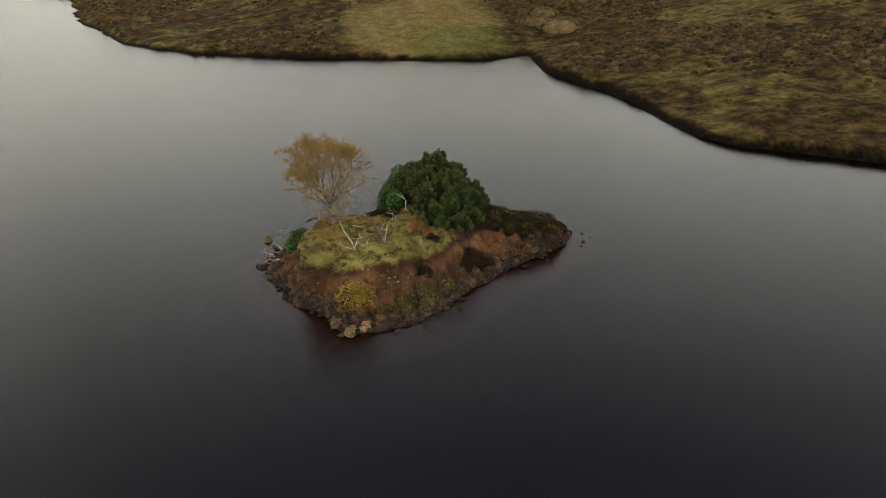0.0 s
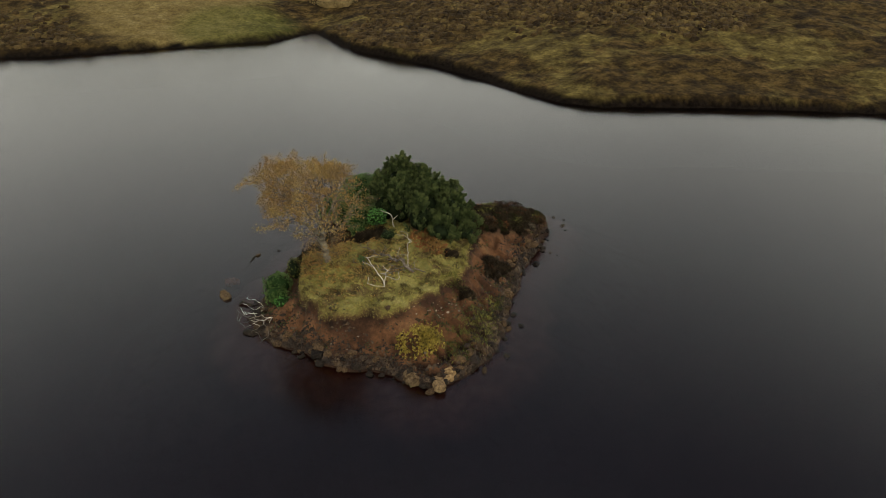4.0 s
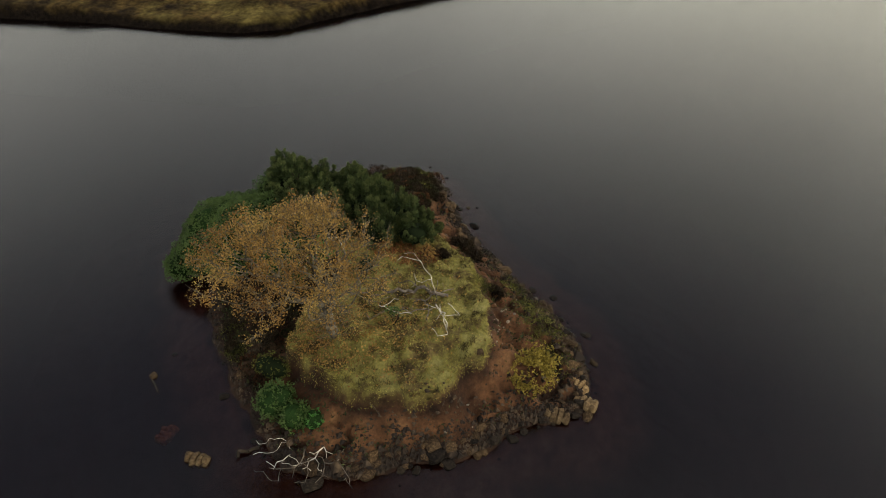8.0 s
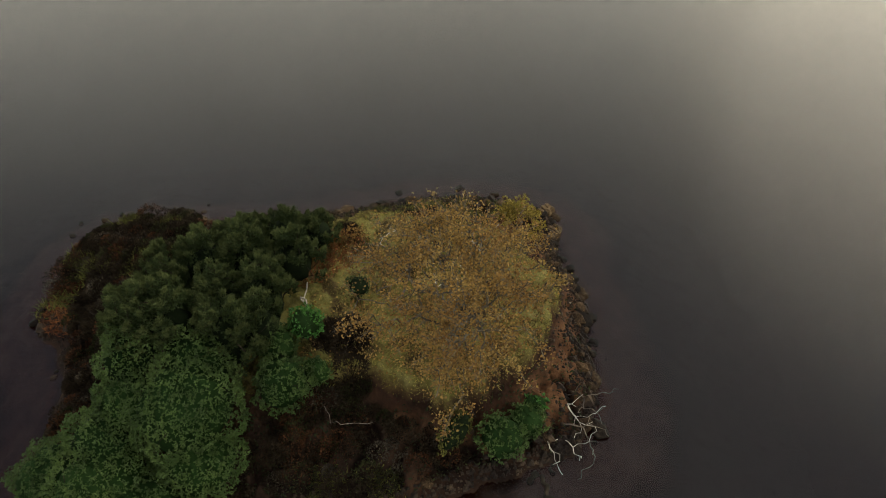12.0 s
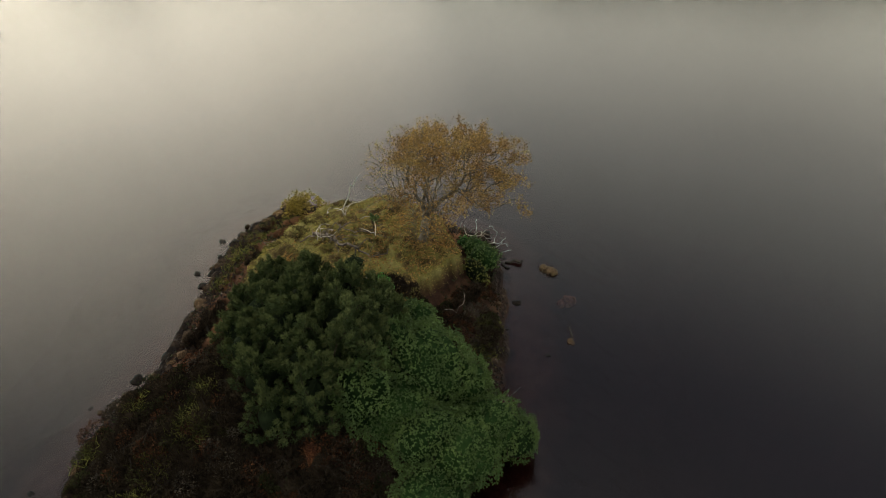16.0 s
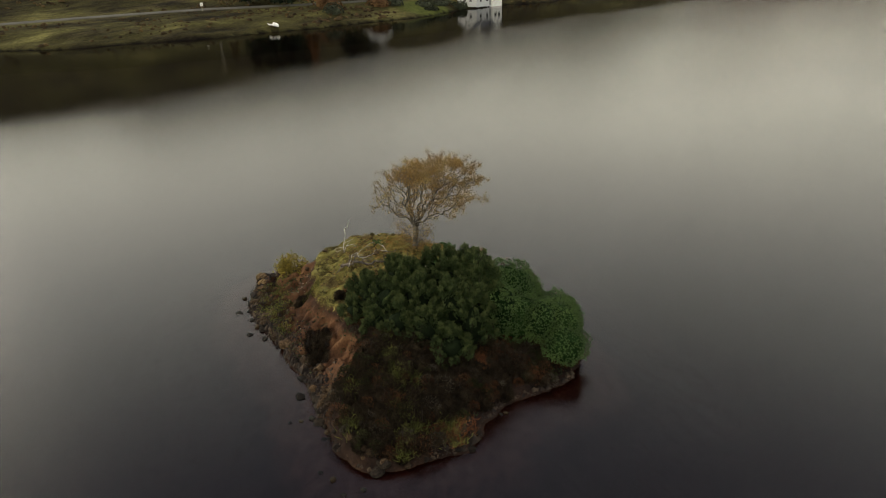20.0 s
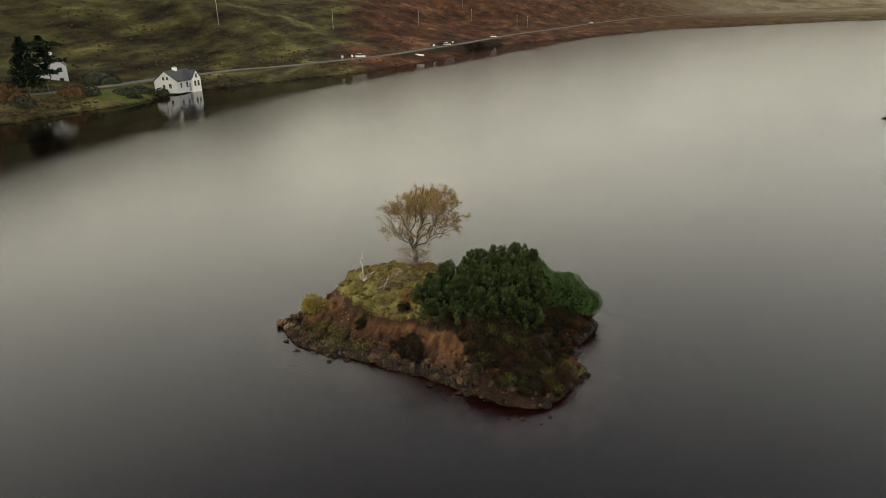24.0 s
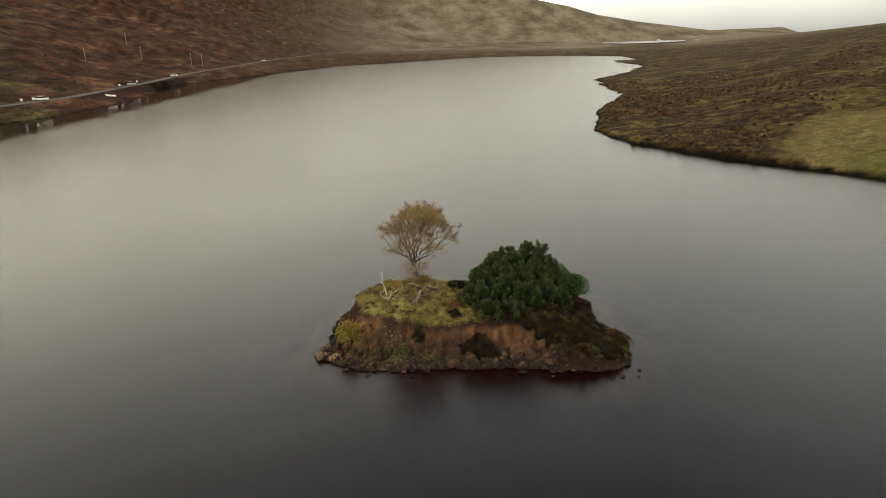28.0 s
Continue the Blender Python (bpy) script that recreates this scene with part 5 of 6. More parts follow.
dead_branch("dead_branch", "thin pale dead branch on the turf", (-5.0, 36.9, 2.55), [(-5.3, 36.4, 2.75), (-5.4, 35.9, 2.8), (-5.1, 35.6, 2.65), (-4.6, 36.3, 2.7)], DEADWOOD, 6, 0.012)
dead_branch("dead_branch", "pale fallen twig on the soil bank", (-8.2, 36.0, 1.75), [(-8.45, 35.7, 1.4), (-8.6, 35.3, 1.2), (-8.25, 35.4, 1.45)], OLDWOOD, 8, 0.007)
dead_branch("dead_branch", "curved pale branch on the bare soil", (-6.2, 41.2, 1.7), [(-5.8, 41.7, 1.9), (-5.3, 41.9, 1.7), (-4.9, 41.7, 1.9)], OLDWOOD, 9, 0.009)
dead_branch("dead_branch", "leaning pale stump beside the pines", (-2.3, 39.7, 2.4), [(-2.4, 39.9, 3.1), (-2.9, 40.1, 3.35), (-2.2, 39.4, 3.2)], DEADWOOD, 10, 0.02)
for k, (rx, ry) in enumerate(((-9.9, 36.7), (-10.1, 37.3), (-10.0, 38.0), (-9.7, 36.2))):
    r = np.random.default_rng(40 + k)
    ends = [(rx - r.uniform(0.2, 1.3), ry + r.normal(0.1, 0.55), r.uniform(0.08, 0.75)) for _ in range(13)]
    dead_branch("dead_branch", "tangle of bleached branches over the water's edge", (rx, ry, isle_z(rx, ry)), ends, DEADWOOD if k % 2 == 0 else OLDWOOD, 50 + k, 0.009, 0.04, 0.06)
dead_branch("dead_branch", "pale twig fringe hanging over the water", (-4.0, 45.2, 0.9), [(-4.3 - 0.12 * k, 45.5 - 0.3 * (k % 3) + 0.4 * (k % 2), 0.3 + 0.25 * (k % 4)) for k in range(9)], OLDWOOD, 61, 0.009)
dead_branch("driftwood", "dark driftwood log at the water's edge", (-10.4, 38.9, 0.02), [(-10.7, 39.1, 0.1), (-11.0, 39.3, 0.05), (-10.8, 39.4, 0.12)], STEMWOOD, 63, 0.06)
dead_branch("driftwood", "dark driftwood pole in the shallow water", (-9.6, 43.6, -0.03), [(-9.35, 43.95, 0.06), (-9.2, 44.2, 0.02)], STEMWOOD, 62, 0.03)


# ---- the far shore: road, houses, trees ----
def land_z(x, y):
    return float(land_height(np.array([float(x)]), np.array([float(y)]))[0][0])


ASPHALT = varied("road_asphalt", (0.045, 0.042, 0.036), (0.065, 0.062, 0.053), (0.09, 0.085, 0.074), 0.2, 0.9, 0.2)
WHITEWASH = varied("white_render", (0.7, 0.69, 0.65), (0.78, 0.77, 0.74), (0.82, 0.81, 0.78), 0.7, 0.85, 0.2, per="object")
ROOF = varied("dark_slate", (0.016, 0.017, 0.02), (0.028, 0.03, 0.034), (0.045, 0.047, 0.052), 2.5, 0.6, 0.35, per="object")
GLASS = varied("dark_window", (0.012, 0.014, 0.017), (0.016, 0.018, 0.022), (0.02, 0.022, 0.026), 1.0, 0.12, 0.5, per="object")
CREAM = varied("grey_frame", (0.3, 0.3, 0.28), (0.36, 0.35, 0.33), (0.42, 0.41, 0.39), 2, 0.6, 0.3, per="object")
CONIFER = varied("conifer_needles", (0.006, 0.01, 0.006), (0.014, 0.022, 0.012), (0.028, 0.038, 0.02), 0.5, 0.9, 0.1)
ORANGE = varied("orange_larch", (0.08, 0.03, 0.01), (0.16, 0.065, 0.018), (0.24, 0.11, 0.03), 0.5, 0.85, 0.15)
GREYGREEN = varied("scrub_leaves", (0.018, 0.022, 0.014), (0.04, 0.045, 0.028), (0.07, 0.075, 0.045), 0.6, 0.9, 0.1)
BROWNHEDGE = varied("brown_hedge", (0.04, 0.022, 0.01), (0.085, 0.046, 0.02), (0.14, 0.085, 0.035), 0.6, 0.9, 0.1)
TAN = varied("tan_scrub", (0.07, 0.05, 0.022), (0.13, 0.095, 0.042), (0.2, 0.15, 0.07), 0.8, 0.9, 0.1)
POLEWOOD = varied("pole_wood", (0.2, 0.18, 0.15), (0.3, 0.28, 0.24), (0.4, 0.38, 0.33), 2, 0.85, 0.2)
PAINT = varied("white_paint", (0.7, 0.7, 0.68), (0.76, 0.76, 0.74), (0.8, 0.8, 0.78), 1.5, 0.4, 0.5, per="object")
CARDARK = varied("dark_car_paint", (0.05, 0.055, 0.06), (0.07, 0.075, 0.08), (0.09, 0.095, 0.1), 1.5, 0.3, 0.5, per="object")
RUBBER = varied("tyre_rubber", (0.01, 0.01, 0.01), (0.015, 0.015, 0.015), (0.02, 0.02, 0.02), 5, 0.8, 0.2, per="object")

path = []
for (ax, ay, az_), (bx, by, bz_) in zip(ROAD, ROAD[1:]):
    path += [(ax + (bx - ax) * k / 12, ay + (by - ay) * k / 12, az_ + (bz_ - az_) * k / 12) for k in range(12)]
path = np.array(path)
for _ in range(14):
    path[1:-1] = (path[:-2] + 2 * path[1:-1] + path[2:]) / 4
tan_ = unit(np.gradient(path, axis=0) * np.array((1, 1, 0)))
nor = np.column_stack([-tan_[:, 1], tan_[:, 0], np.zeros(len(path))])
edge = [path + nor * o + np.array((0, 0, zz)) for o, zz in ((-2.8, -0.15), (-2.2, 0.14), (0, 0.19), (2.2, 0.14), (2.8, -0.15))]
v = np.stack(edge, 1).reshape(-1, 3)
tagged(new("road", mesh_of("road", v, grid_faces(len(path), 5), [ASPHALT])), "narrow grey asphalt road along the far shore", "road", kind="structure")


def box_mesh(name, lo, hi, mat, bevel=0.0):
    bm = bmesh.new()
    bmesh.ops.create_cube(bm, size=1.0)
    for vert in bm.verts:
        vert.co = Vector([lo[k] + (vert.co[k] + 0.5) * (hi[k] - lo[k]) for k in range(3)])
    if bevel:
        bmesh.ops.bevel(bm, geom=bm.edges[:], offset=bevel, segments=2, affect='EDGES')
    me = bpy.data.meshes.new(name)
    bm.to_mesh(me)
    bm.free()
    me.materials.append(mat)
    return me


def prism_mesh(name, profile, depth0, depth1, mat, axis="x"):
    """A closed profile (u, z) drawn out along x or y."""
    n = len(profile)
    vs = [((d, u, z) if axis == "x" else (u, d, z)) for d in (depth0, depth1) for u, z in profile]
    bm = bmesh.new()
    bvs = [bm.verts.new(p) for p in vs]
    bm.faces.new(bvs[:n])
    bm.faces.new(bvs[n:][::-1])
    for k in range(n):
        bm.faces.new((bvs[k], bvs[n + k], bvs[n + (k + 1) % n], bvs[(k + 1) % n]))
    bmesh.ops.recalc_face_normals(bm, faces=bm.faces)
    me = bpy.data.meshes.new(name)
    bm.to_mesh(me)
    bm.free()
    me.materials.append(mat)
    return me


def window_at(parent, u, z, w, h, face, at):
    """A framed window; face 'y' lies in the plane y = at (front), 'x' in the plane x = at (gable)."""
    if face == "y":
        fr = part("window", box_mesh("window", (u - w / 2 - 0.08, at - 0.03, z - 0.08), (u + w / 2 + 0.08, at + 0.05, z + h + 0.08), CREAM), parent)
        part("pane", box_mesh("pane", (u - w / 2, at - 0.05, z), (u - 0.04, at - 0.02, z + h), GLASS), fr)
        part("pane", box_mesh("pane", (u + 0.04, at - 0.05, z), (u + w / 2, at - 0.02, z + h), GLASS), fr)
    else:
        fr = part("window", box_mesh("window", (at - 0.03, u - w / 2 - 0.08, z - 0.08), (at + 0.05, u + w / 2 + 0.08, z + h + 0.08), CREAM), parent)
        part("pane", box_mesh("pane", (at - 0.05, u - w / 2, z), (at - 0.02, u - 0.04, z + h), GLASS), fr)
        part("pane", box_mesh("pane", (at - 0.05, u + 0.04, z), (at - 0.02, u + w / 2, z + h), GLASS), fr)


def gable_house(x, y, z, turn, length, depth, eaves, ridge, label):
    """Local x along the front, local y away from it; the ridge runs along x."""
    h = thing("house", label, "house")
    h.matrix_world = pose(x, y, z, 0, 0, turn)
    part("wall", prism_mesh("wall", [(0, -1.2), (depth, -1.2), (depth, eaves), (depth / 2, ridge), (0, eaves)], 0, length, WHITEWASH), h)
    t, o = 0.16, 0.25
    sl = (ridge - eaves) / (depth / 2)
    for s in (0, 1):
        ya, yb = (-o, depth / 2) if s == 0 else (depth + o, depth / 2)
        za = eaves - o * sl
        part("roof", prism_mesh("roof", [(ya, za + 0.03), (yb, ridge + 0.03), (yb, ridge + t + 0.03), (ya, za + t + 0.03)], -o * 0.6, length + o * 0.6, ROOF), h, "dark slate roof slope")
    return h


shore_house = gable_house(0, 0, 0, 0, 9.6, 7.2, 3.0, 5.5, "white rendered house with a dark slate roof at the water's edge")
shore_house.matrix_world = Matrix(((-0.87, -0.49, 0, -160.7), (0.49, -0.87, 0, 3.7), (0, 0, 1, 0.4), (0, 0, 0, 1)))
wing = part("wing", prism_mesh("wing", [(5.9, -1.2), (9.64, -1.2), (9.64, 3.3), (7.77, 5.3), (5.9, 3.3)], -0.55, 3.2, WHITEWASH, "y"), shore_house, "cross gable facing the water")
for pr in ([(5.7, 3.1), (7.77, 5.36), (7.77, 5.52), (5.55, 3.1)], [(9.84, 3.1), (7.77, 5.36), (7.77, 5.52), (9.99, 3.1)]):
    part("roof", prism_mesh("roof", pr, -0.7, 3.2, ROOF, "y"), shore_house)
part("chimney", box_mesh("chimney", (4.0, 3.1, 4.8), (5.0, 4.1, 6.3), WHITEWASH, 0.03), shore_house, "white chimney stack")
part("chimney_pot", box_mesh("chimney_pot", (4.2, 3.4, 6.3), (4.5, 3.7, 6.6), CREAM, 0.04), shore_house)
part("chimney_pot", box_mesh("chimney_pot", (4.6, 3.4, 6.3), (4.85, 3.7, 6.6), CREAM, 0.04), shore_house)
for u, zz, w, hh_ in ((2.9, 3.35, 0.55, 0.75), (4.1, 3.35, 0.55, 0.75), (2.2, 1.2, 0.7, 1.1), (4.2, 1.2, 0.6, 0.9)):
    window_at(shore_house, u, zz, w, hh_, "x", 0)
for u, zz, w, hh_ in ((1.6, 1.2, 0.6, 1.2), (4.2, 1.2, 0.7, 1.3)):
    window_at(shore_house, u, zz, w, hh_, "y", 0)
for u, zz, w, hh_ in ((7.0, 1.2, 0.75, 1.3), (8.5, 1.2, 0.75, 1.3), (7.77, 3.4, 0.65, 0.95)):
    window_at(shore_house, u, zz, w, hh_, "y", -0.55)
part("door", box_mesh("door", (5.0, -0.06, 0.1), (5.75, 0.05, 2.1), CREAM, 0.01), shore_house)

hill_house = gable_house(0, 0, 0, 0, 10.0, 6.4, 5.2, 7.6, "white two-storey house half hidden behind dark conifers")
hill_house.matrix_world = Matrix(((-0.965, 0.263, 0, -168), (-0.263, -0.965, 0, -24.3), (0, 0, 1, 3.0), (0, 0, 0, 1)))
for u, zz, w, hh_ in ((1.6, 0.9, 0.9, 1.2), (4.6, 0.9, 0.9, 1.2), (1.6, 3.7, 0.9, 1.1), (4.6, 3.7, 0.9, 1.1)):
    window_at(hill_house, u, zz, w, hh_, "x", 0)
part("chimney", box_mesh("chimney", (8.5, 2.8, 6.9), (9.4, 3.6, 8.6), WHITEWASH, 0.03), hill_house)
part("lean_to", prism_mesh("lean_to", [(6.4, -1), (10.4, -1), (10.4, 2.6), (6.4, 3.6)], 0.5, 6, WHITEWASH), hill_house, "low white extension")
part("roof", prism_mesh("roof", [(6.4, 3.62), (10.7, 2.55), (10.7, 2.7), (6.4, 3.78)], 0.3, 6.2, ROOF), hill_house)


def far_tree(name, label, x, y, h, r, leaf, seed, shape="cone", category="tree", n=900, size=0.5, base=0.12):
    rng2 = np.random.default_rng(seed)
    z0 = land_z(x, y) - 0.2
    at = np.array((x, y, z0))
    t = thing(name, label, category, at)
    if shape != "bush":
        ends = [at + np.array((rng2.normal(0, r * 0.3), rng2.normal(0, r * 0.3), h * f)) for f in np.linspace(0.25, 0.95, 14)]
        pts, par, rad = grow(at, ends, rng2, 0.9, 0.05, 0.04, 2.2)
        v_, f_ = tubes(pts, par, rad, 5)
        part("trunk", mesh_of("trunk", local(v_, at), f_, [OLDWOOD]), t)
    u = rng2.random(n)
    a = rng2.uniform(0, 2 * math.pi, n)
    if shape == "cone":
        layer_ = 0.6 + 0.4 * np.sin(u * 26 + 2 * np.sin(a * 2))
        rr = r * (1 - u) ** 0.8 * layer_ * np.sqrt(rng2.uniform(0.3, 1, n))
        zz = h * (base + (1 - base) * u)
    elif shape == "open":
        u = np.floor(u * 7) / 7 + rng2.normal(0, 0.02, n)
        rr = r * (0.5 + 0.5 * np.sin(u * 17 + seed)) * np.sqrt(rng2.random(n)) * (1 + 0.4 * np.sin(a * 3 + u * 9))
        zz = h * (0.35 + 0.65 * u)
    else:
        q = dome_points(n, rng2, 0.0)
        k_ = 1 + 0.5 * fbm(q[:, 0] * 2 + seed, q[:, 1] * 2, 1.2, 3, seed)
        rr, a, zz = r * np.hypot(q[:, 0], q[:, 1]) * k_, np.arctan2(q[:, 1], q[:, 0]), h * q[:, 2] * k_ + 0.1
    P_ = at + np.column_stack([rr * np.cos(a), rr * np.sin(a), zz])
    D_ = np.column_stack([np.cos(a), np.sin(a), rng2.normal(0.1, 0.5, n)]) + rng2.normal(0, 0.4, (n, 3))
    lv_, lf_ = leaves(P_, D_, size, 0.4, rng2)
    part("crown", mesh_of("crown", local(lv_, at), lf_, [leaf]), t)
    if shape == "bush":
        cv_, cf_ = lump((x, y, z0), (r * 0.85, r * 0.85, h * 0.85), seed, 16, 10, 0.2)
        part("inner_leaves", mesh_of("inner_leaves", local(cv_, at), cf_, [leaf], smooth_shade=True), t)
    return t


for k, (x, y, h, r) in enumerate(((-141, -46, 13, 4.5), (-146, -41, 14, 4.5), (-138, -51, 11, 4), (-150, -47, 13, 5), (-136, -40, 9, 3.4), (-147, -53, 12, 4.5))):
    far_tree("conifer", "dark dense conifer beside the road", x, y, h, r, CONIFER, 200 + k, "cone", n=1100, size=0.8)
far_tree("conifer", "tall dark pine standing in front of the house", -151, -24.6, 14, 4.0, CONIFER, 210, "open", n=2200, size=0.7)
far_tree("conifer", "tall dark pine standing in front of the house", -149.5, -28.5, 13, 4.6, CONIFER, 211, "cone", n=2200, size=0.7)
far_tree("larch", "orange autumn larch among the conifers", -140, -35, 9.5, 2.4, ORANGE, 212, "cone", n=900, size=0.45)
far_tree("larch", "yellowing autumn larch among the conifers", -134, -55, 7, 2.6, TAN, 213, "cone", n=800, size=0.45)
for k, (x, y, h, r, m, lab) in enumerate(((-134, -26, 3.2, 2.6, BROWNHEDGE, "brown scrub tree on the shore"), (-138, -30, 3.6, 2.6, BROWNHEDGE, "brown scrub tree on the shore"), (-130, -24, 2.2, 2.2, GREYGREEN, "low grey-green scrub on the shore"),
                                          (-143.5, -17.5, 2.6, 2.8, BROWNHEDGE, "rounded russet-brown garden bush"), (-146.5, -14.5, 2.1, 2.2, GREYGREEN, "rounded grey-green garden bush"),
                                          (-171, -18, 3.6, 4.2, GREYGREEN, "large rounded grey-green scrub"), (-167, -14, 2.6, 2.8, GREYGREEN, "rounded grey-green roadside scrub"), (-157, -5.5, 1.5, 3.0, GREYGREEN, "low dark hedge beside the lawn"), (-152.5, -8.5, 1.3, 2.6, GREYGREEN, "low dark hedge beside the lawn"),
                                          (-158.5, -0.5, 1.4, 2.0, GREYGREEN, "low dark shrub beside the house"), (-148, -5.0, 0.7, 1.6, GREYGREEN, "low dark shrub on the lawn"))):
    far_tree("far_bush", lab, x, y, h, r, m, 230 + k, "bush", "bush", 420, 0.4)
for k, (x, y, h, r, m) in enumerate(((20.5, 121.5, 1.7, 3.6, TAN), (17.0, 126, 1.3, 2.4, TAN), (19.0, 131, 1.3, 2.4, TAN), (-71, 155, 1.2, 3.5, BROWNHEDGE), (-64, 152, 0.9, 2.2, TAN), (-52, 146, 1.0, 2.5, BROWNHEDGE))):
    far_tree("moor_bush", "rounded tan scrub bush on the moor", x, y, h, r, m, 260 + k, "bush", "bush", 600, 0.28)


def utility_pole(x, y):
    z0 = land_z(x, y) - 0.3
    t = thing("utility_pole", "pale wooden utility pole on the bracken hillside", "utility pole", (x, y, z0), "utility poles")
    pts = np.array([(0, 0, 0), (0, 0, 4.5), (0, 0, 9.3)], float)
    v_, f_ = tubes(pts, np.array([-1, 0, 1]), np.array([0.12, 0.1, 0.08]), 8)
    part("pole", mesh_of("pole", v_, f_, [POLEWOOD]), t)
    part("crossarm", box_mesh("crossarm", (-0.9, -0.06, 8.7), (0.9, 0.06, 8.85), POLEWOOD, 0.01), t)
    for xx in (-0.8, 0, 0.8):
        part("insulator", box_mesh("insulator", (xx - 0.05, -0.05, 8.85), (xx + 0.05, 0.05, 9.05), PAINT, 0.02), t)


for x, y in ((-254.9, 9.4), (-312.6, 58.1), (-150, -70), (-400, 118), (-492, 178), (-516, 223), (-519, 233), (-527, 180)):
    utility_pole(x, y)


def parked_car(x, y, turn, paint_, label):
    t = thing("car", label, "car", (0, 0, 0), "cars by the road")
    t.matrix_world = pose(x, y, land_z(x, y) + 0.2, 0, 0, turn)
    part("body", box_mesh("body", (-2.1, -0.85, 0.3), (2.1, 0.85, 0.95), paint_, 0.15), t)
    part("cabin", prism_mesh("cabin", [(-1.6, 0.93), (1.1, 0.93), (0.5, 1.5), (-1.3, 1.5)], -0.72, 0.72, GLASS, "y"), t, "dark glazed cabin")
    part("roof", box_mesh("roof", (-1.3, -0.72, 1.5), (0.5, 0.72, 1.55), paint_, 0.02), t)
    for xx in (-1.3, 1.3):
        for yy in (-0.85, 0.68):
            v_, f_ = tubes(np.array([(xx, yy, 0.32), (xx, yy + 0.17, 0.32)], float), np.array([-1, 0]), np.array([0.32, 0.32]), 12)
            part("wheel", mesh_of("wheel", v_, f_, [RUBBER]), t)


parked_car(-240, 62, 43, PAINT, "white car parked beside the lochside road")
parked_car(-306, 106, 33, CARDARK, "dark car on the lochside road")
parked_car(-322, 117, 33, PAINT, "white car on the lochside road")
parked_car(-408, 169, 31, PAINT, "white van parked beside the lochside road")
parked_car(-610, 332, 40, PAINT, "white car far along the road")
for k, (x, y) in enumerate(((-232, 58), (-229, 54), (-124, -56), (-330, 122), (-300, 105))):
    z0 = land_z(x, y)
    s_ = thing("road_sign", "small white road sign on a post", "road sign", (x, y, z0), "road signs")
    part("post", box_mesh("post", (-0.04, -0.04, -0.2), (0.04, 0.04, 1.6), POLEWOOD), s_)
    part("board", box_mesh("board", (-0.06, -0.4, 1.1), (-0.04, 0.4, 1.9), PAINT, 0.005), s_)


def rowing_boat(x, y, turn, length, label):
    """An open hull, narrow at the bow."""
    t = thing("rowing_boat", label, "boat")
    t.matrix_world = pose(x, y, max(land_z(x, y), 0) + 0.1, 6, 4, turn)
    n_, rows_ = 12, []
    for k in range(n_ + 1):
        s_ = k / n_
        w_ = 0.75 * math.sin(math.pi * min(1, 0.28 + 0.72 * (1 - s_)) * 0.5 + 0.0) * (1 - s_ ** 4)
        xx = (s_ - 0.5) * length
        up = 0.12 * s_ ** 2
        rows_.append([(xx, -w_, 0.55 + up), (xx, -w_ * 0.75, 0.15), (xx, 0, 0 + up * 0.5), (xx, w_ * 0.75, 0.15), (xx, w_, 0.55 + up), (xx, w_ * 0.9, 0.55 + up), (xx, w_ * 0.6, 0.22), (xx, 0, 0.1 + up * 0.5), (xx, -w_ * 0.6, 0.22), (xx, -w_ * 0.9, 0.55 + up)])
    v_ = np.array(rows_).reshape(-1, 3)
    fs_ = [(i * 10 + j, i * 10 + (j + 1) % 10, (i + 1) * 10 + (j + 1) % 10, (i + 1) * 10 + j) for i in range(n_) for j in range(10)]
    part("hull", mesh_of("hull", v_, fs_, [PAINT], smooth_shade=True), t, "white painted hull")
    for s_ in (-0.2, 0.15):
        part("thwart", box_mesh("thwart", (s_ * length - 0.12, -0.55, 0.38), (s_ * length + 0.12, 0.55, 0.42), POLEWOOD, 0.01), t)


rowing_boat(-112.3, -30.0, 60, 3.4, "small white boat pulled up on the shore")
rowing_boat(-262, 90, 40, 5.0, "long white boat drawn up below the road")

# far loch and croft houses at the head of the valley
pv = [(-1 + (1650 + 500 * math.sin(q)) * math.sin(radians(327.2 + 3.3 * math.cos(q))), 39 + (1650 + 500 * math.sin(q)) * math.cos(radians(327.2 + 3.3 * math.cos(q))), 10.6) for q in np.linspace(0, 2 * math.pi, 40, endpoint=False)]
cx, cy = np.mean([p[0] for p in pv]), np.mean([p[1] for p in pv])
tagged(new("water_far", mesh_of("water_far", [(cx, cy, 10.6)] + pv, [(0, 1 + k, 1 + (k + 1) % 40) for k in range(40)], [WATER])), "pale strip of a second loch far up the valley", "water", kind="structure")
for x, y in ((-1235, 2030), (-1120, 2060)):
    hs = gable_house(x, y, land_z(x, y), 40, 9, 6, 3.2, 5.6, "tiny white croft house far up the valley")

# ---- tussocks on the near moor and scrub on the hill ----
g = np.random.default_rng(15)


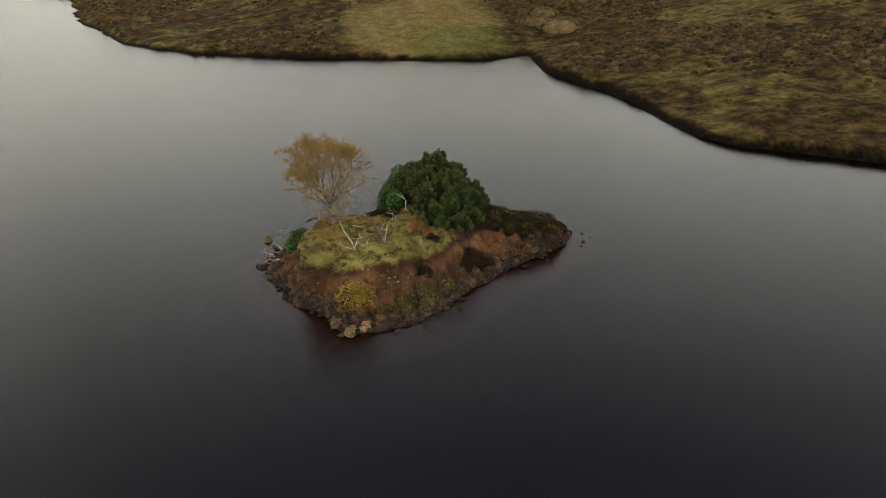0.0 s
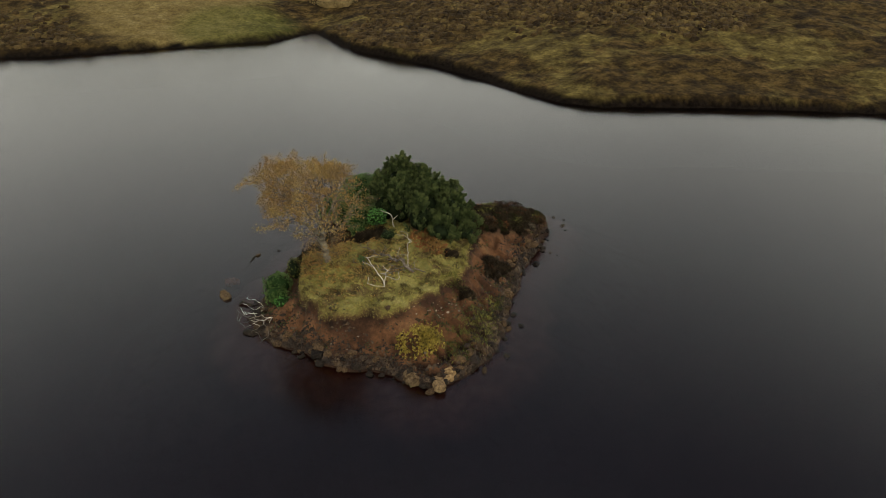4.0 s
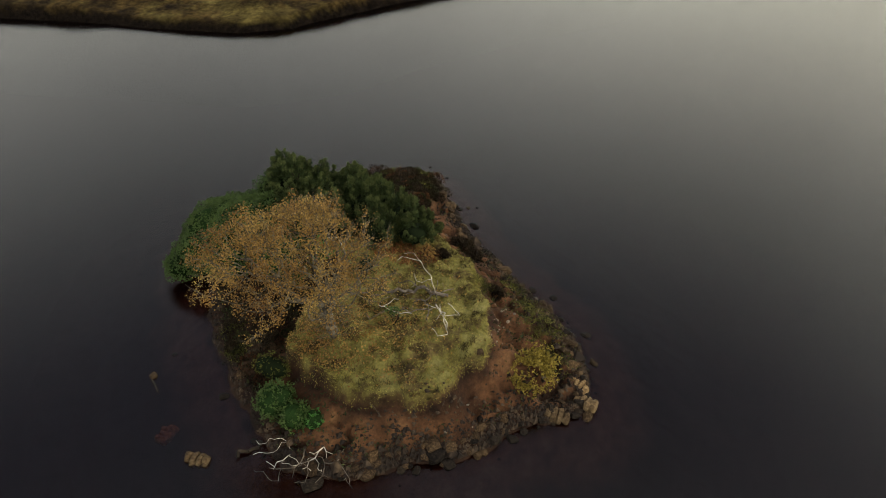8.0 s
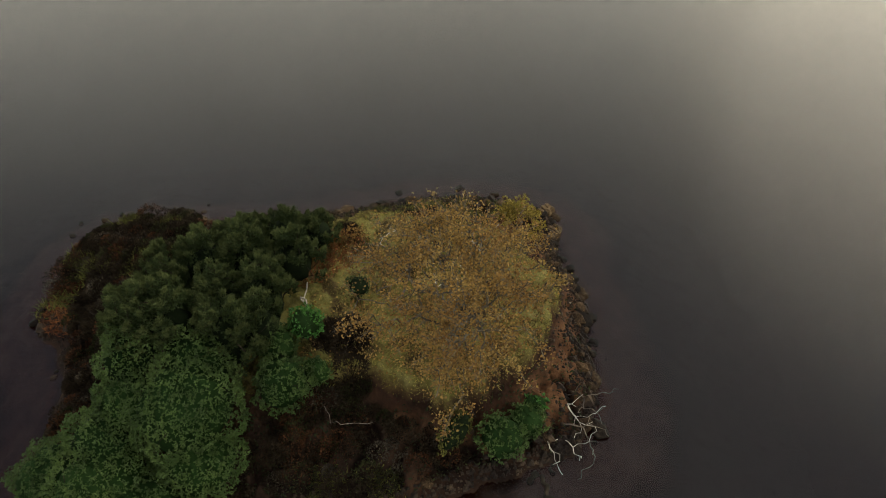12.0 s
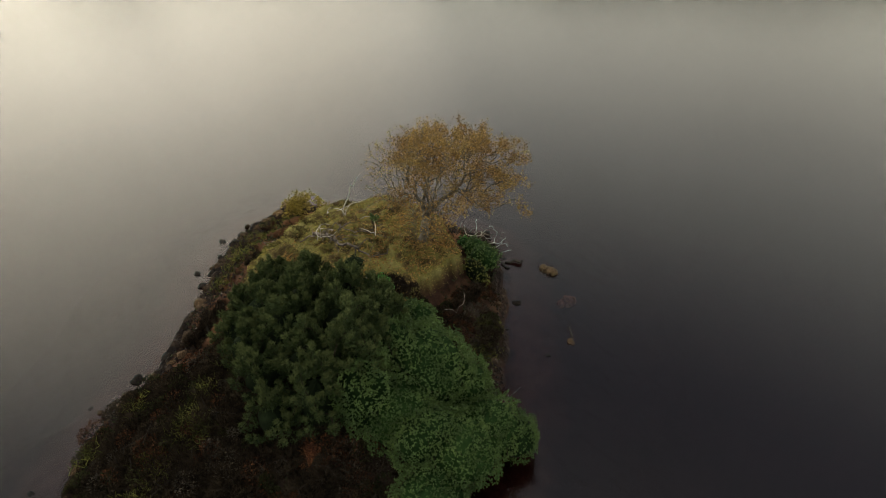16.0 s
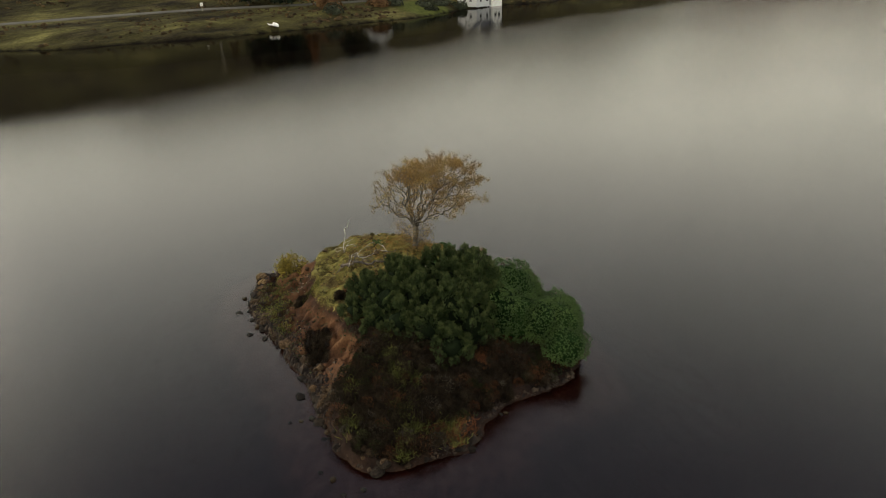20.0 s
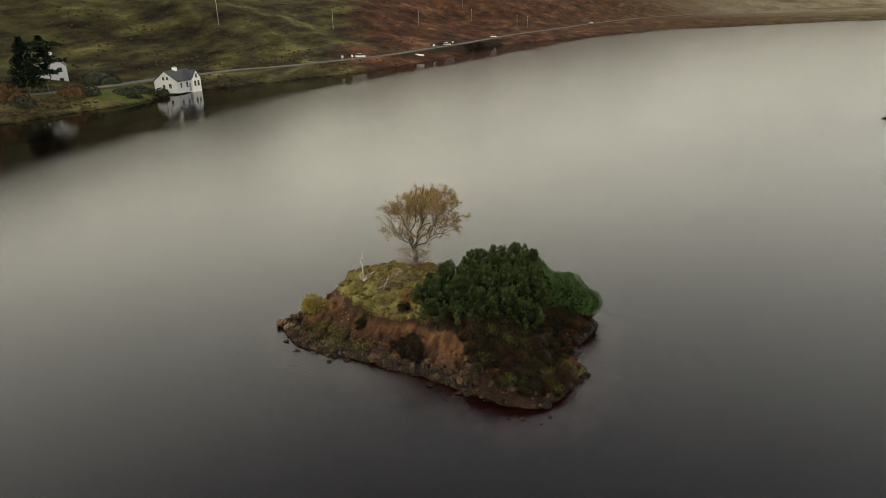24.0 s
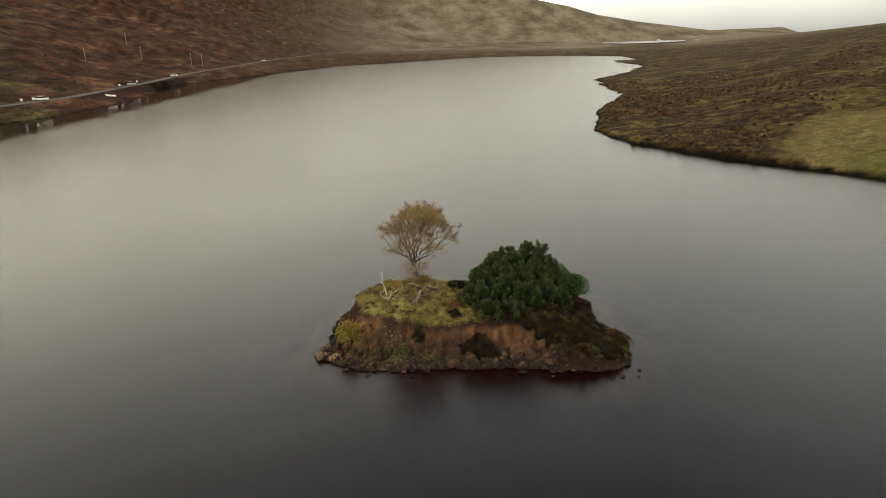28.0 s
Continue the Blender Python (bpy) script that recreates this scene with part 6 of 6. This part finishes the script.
def tufts(name, label, category, n, amin, amax, rmin, rmax, hmin, hmax, mats, per, shore_max, seed, keep=None):
    q = np.random.default_rng(seed)
    out = []
    while sum(map(len, out)) < n:
        a_, r_ = np.radians(q.uniform(amin, amax, 20000)), rmin * (rmax / rmin) ** q.random(20000)
        x_, y_ = -1 + r_ * np.sin(a_), 39 + r_ * np.cos(a_)
        h_, d_, w_, rd_ = land_height(x_, y_)
        ok = (d_ > 0.9) & (d_ < shore_max) & (rd_ > 5) & (np.hypot(x_ + 148, y_ + 6.5) > 9) & (np.hypot(x_ + 166, y_ - 3.5) > 9)
        ok &= np.hypot((x_ + 4) / 15, (y_ - 124) / 25) > 1
        ok &= fbm(x_, y_, 0.06, 4, 8) + q.normal(0, 0.06, 20000) > 0.03
        out.append(np.column_stack([x_, y_, h_])[ok])
    P_ = np.concatenate(out)[:n]
    # low uneven domes: a top, a shoulder ring and a foot ring
    ring = np.linspace(0, 2 * math.pi, 6, endpoint=False)
    unit_ = np.array([(0, 0, 1.0)] + [(0.62 * math.cos(w), 0.62 * math.sin(w), 0.78) for w in ring] + [(math.cos(w + 0.5), math.sin(w + 0.5), -0.25) for w in ring])
    fs_ = np.array([(0, 1 + k, 1 + (k + 1) % 6) for k in range(6)] + [(1 + k, 7 + k, 1 + (k + 1) % 6) for k in range(6)] + [(7 + k, 7 + (k + 1) % 6, 1 + (k + 1) % 6) for k in range(6)])
    hgt_ = q.uniform(hmin, hmax, n)
    wid_ = hgt_ * q.uniform(0.9, 1.9, n)
    S_ = np.stack([wid_, wid_ * q.uniform(0.7, 1.3, n), hgt_], 1)[:, None, :] * q.uniform(0.7, 1.3, (n, 13, 3))
    v_ = (P_[:, None, :] + unit_[None] * S_).reshape(-1, 3)
    f_ = (fs_[None] + (np.arange(n) * 13)[:, None, None]).reshape(-1, 3)
    return tagged(new(name, mesh_of(name, v_, f_, mats)), label, category, kind="stuff")


MOORTUFT = varied("moor_tussock", (0.014, 0.009, 0.005), (0.045, 0.03, 0.013), (0.11, 0.08, 0.03), 0.6, 0.95, 0.1, 6, 0.08)
HILLTUFT = varied("hill_scrub", (0.02, 0.014, 0.008), (0.05, 0.034, 0.016), (0.1, 0.07, 0.03), 0.3, 0.95, 0.1, 4, 0.15)
tufts("tussocks", "brown and tan heather tussocks on the moor", "tussocks", 17000, -62, 62, 55, 260, 0.14, 0.42, [MOORTUFT], 9, 150, 3)
tufts("hill_scrub", "brown scrub and bracken on the hillside", "scrub", 6000, -152, -42, 130, 650, 0.12, 0.45, [HILLTUFT], 6, 360, 4)
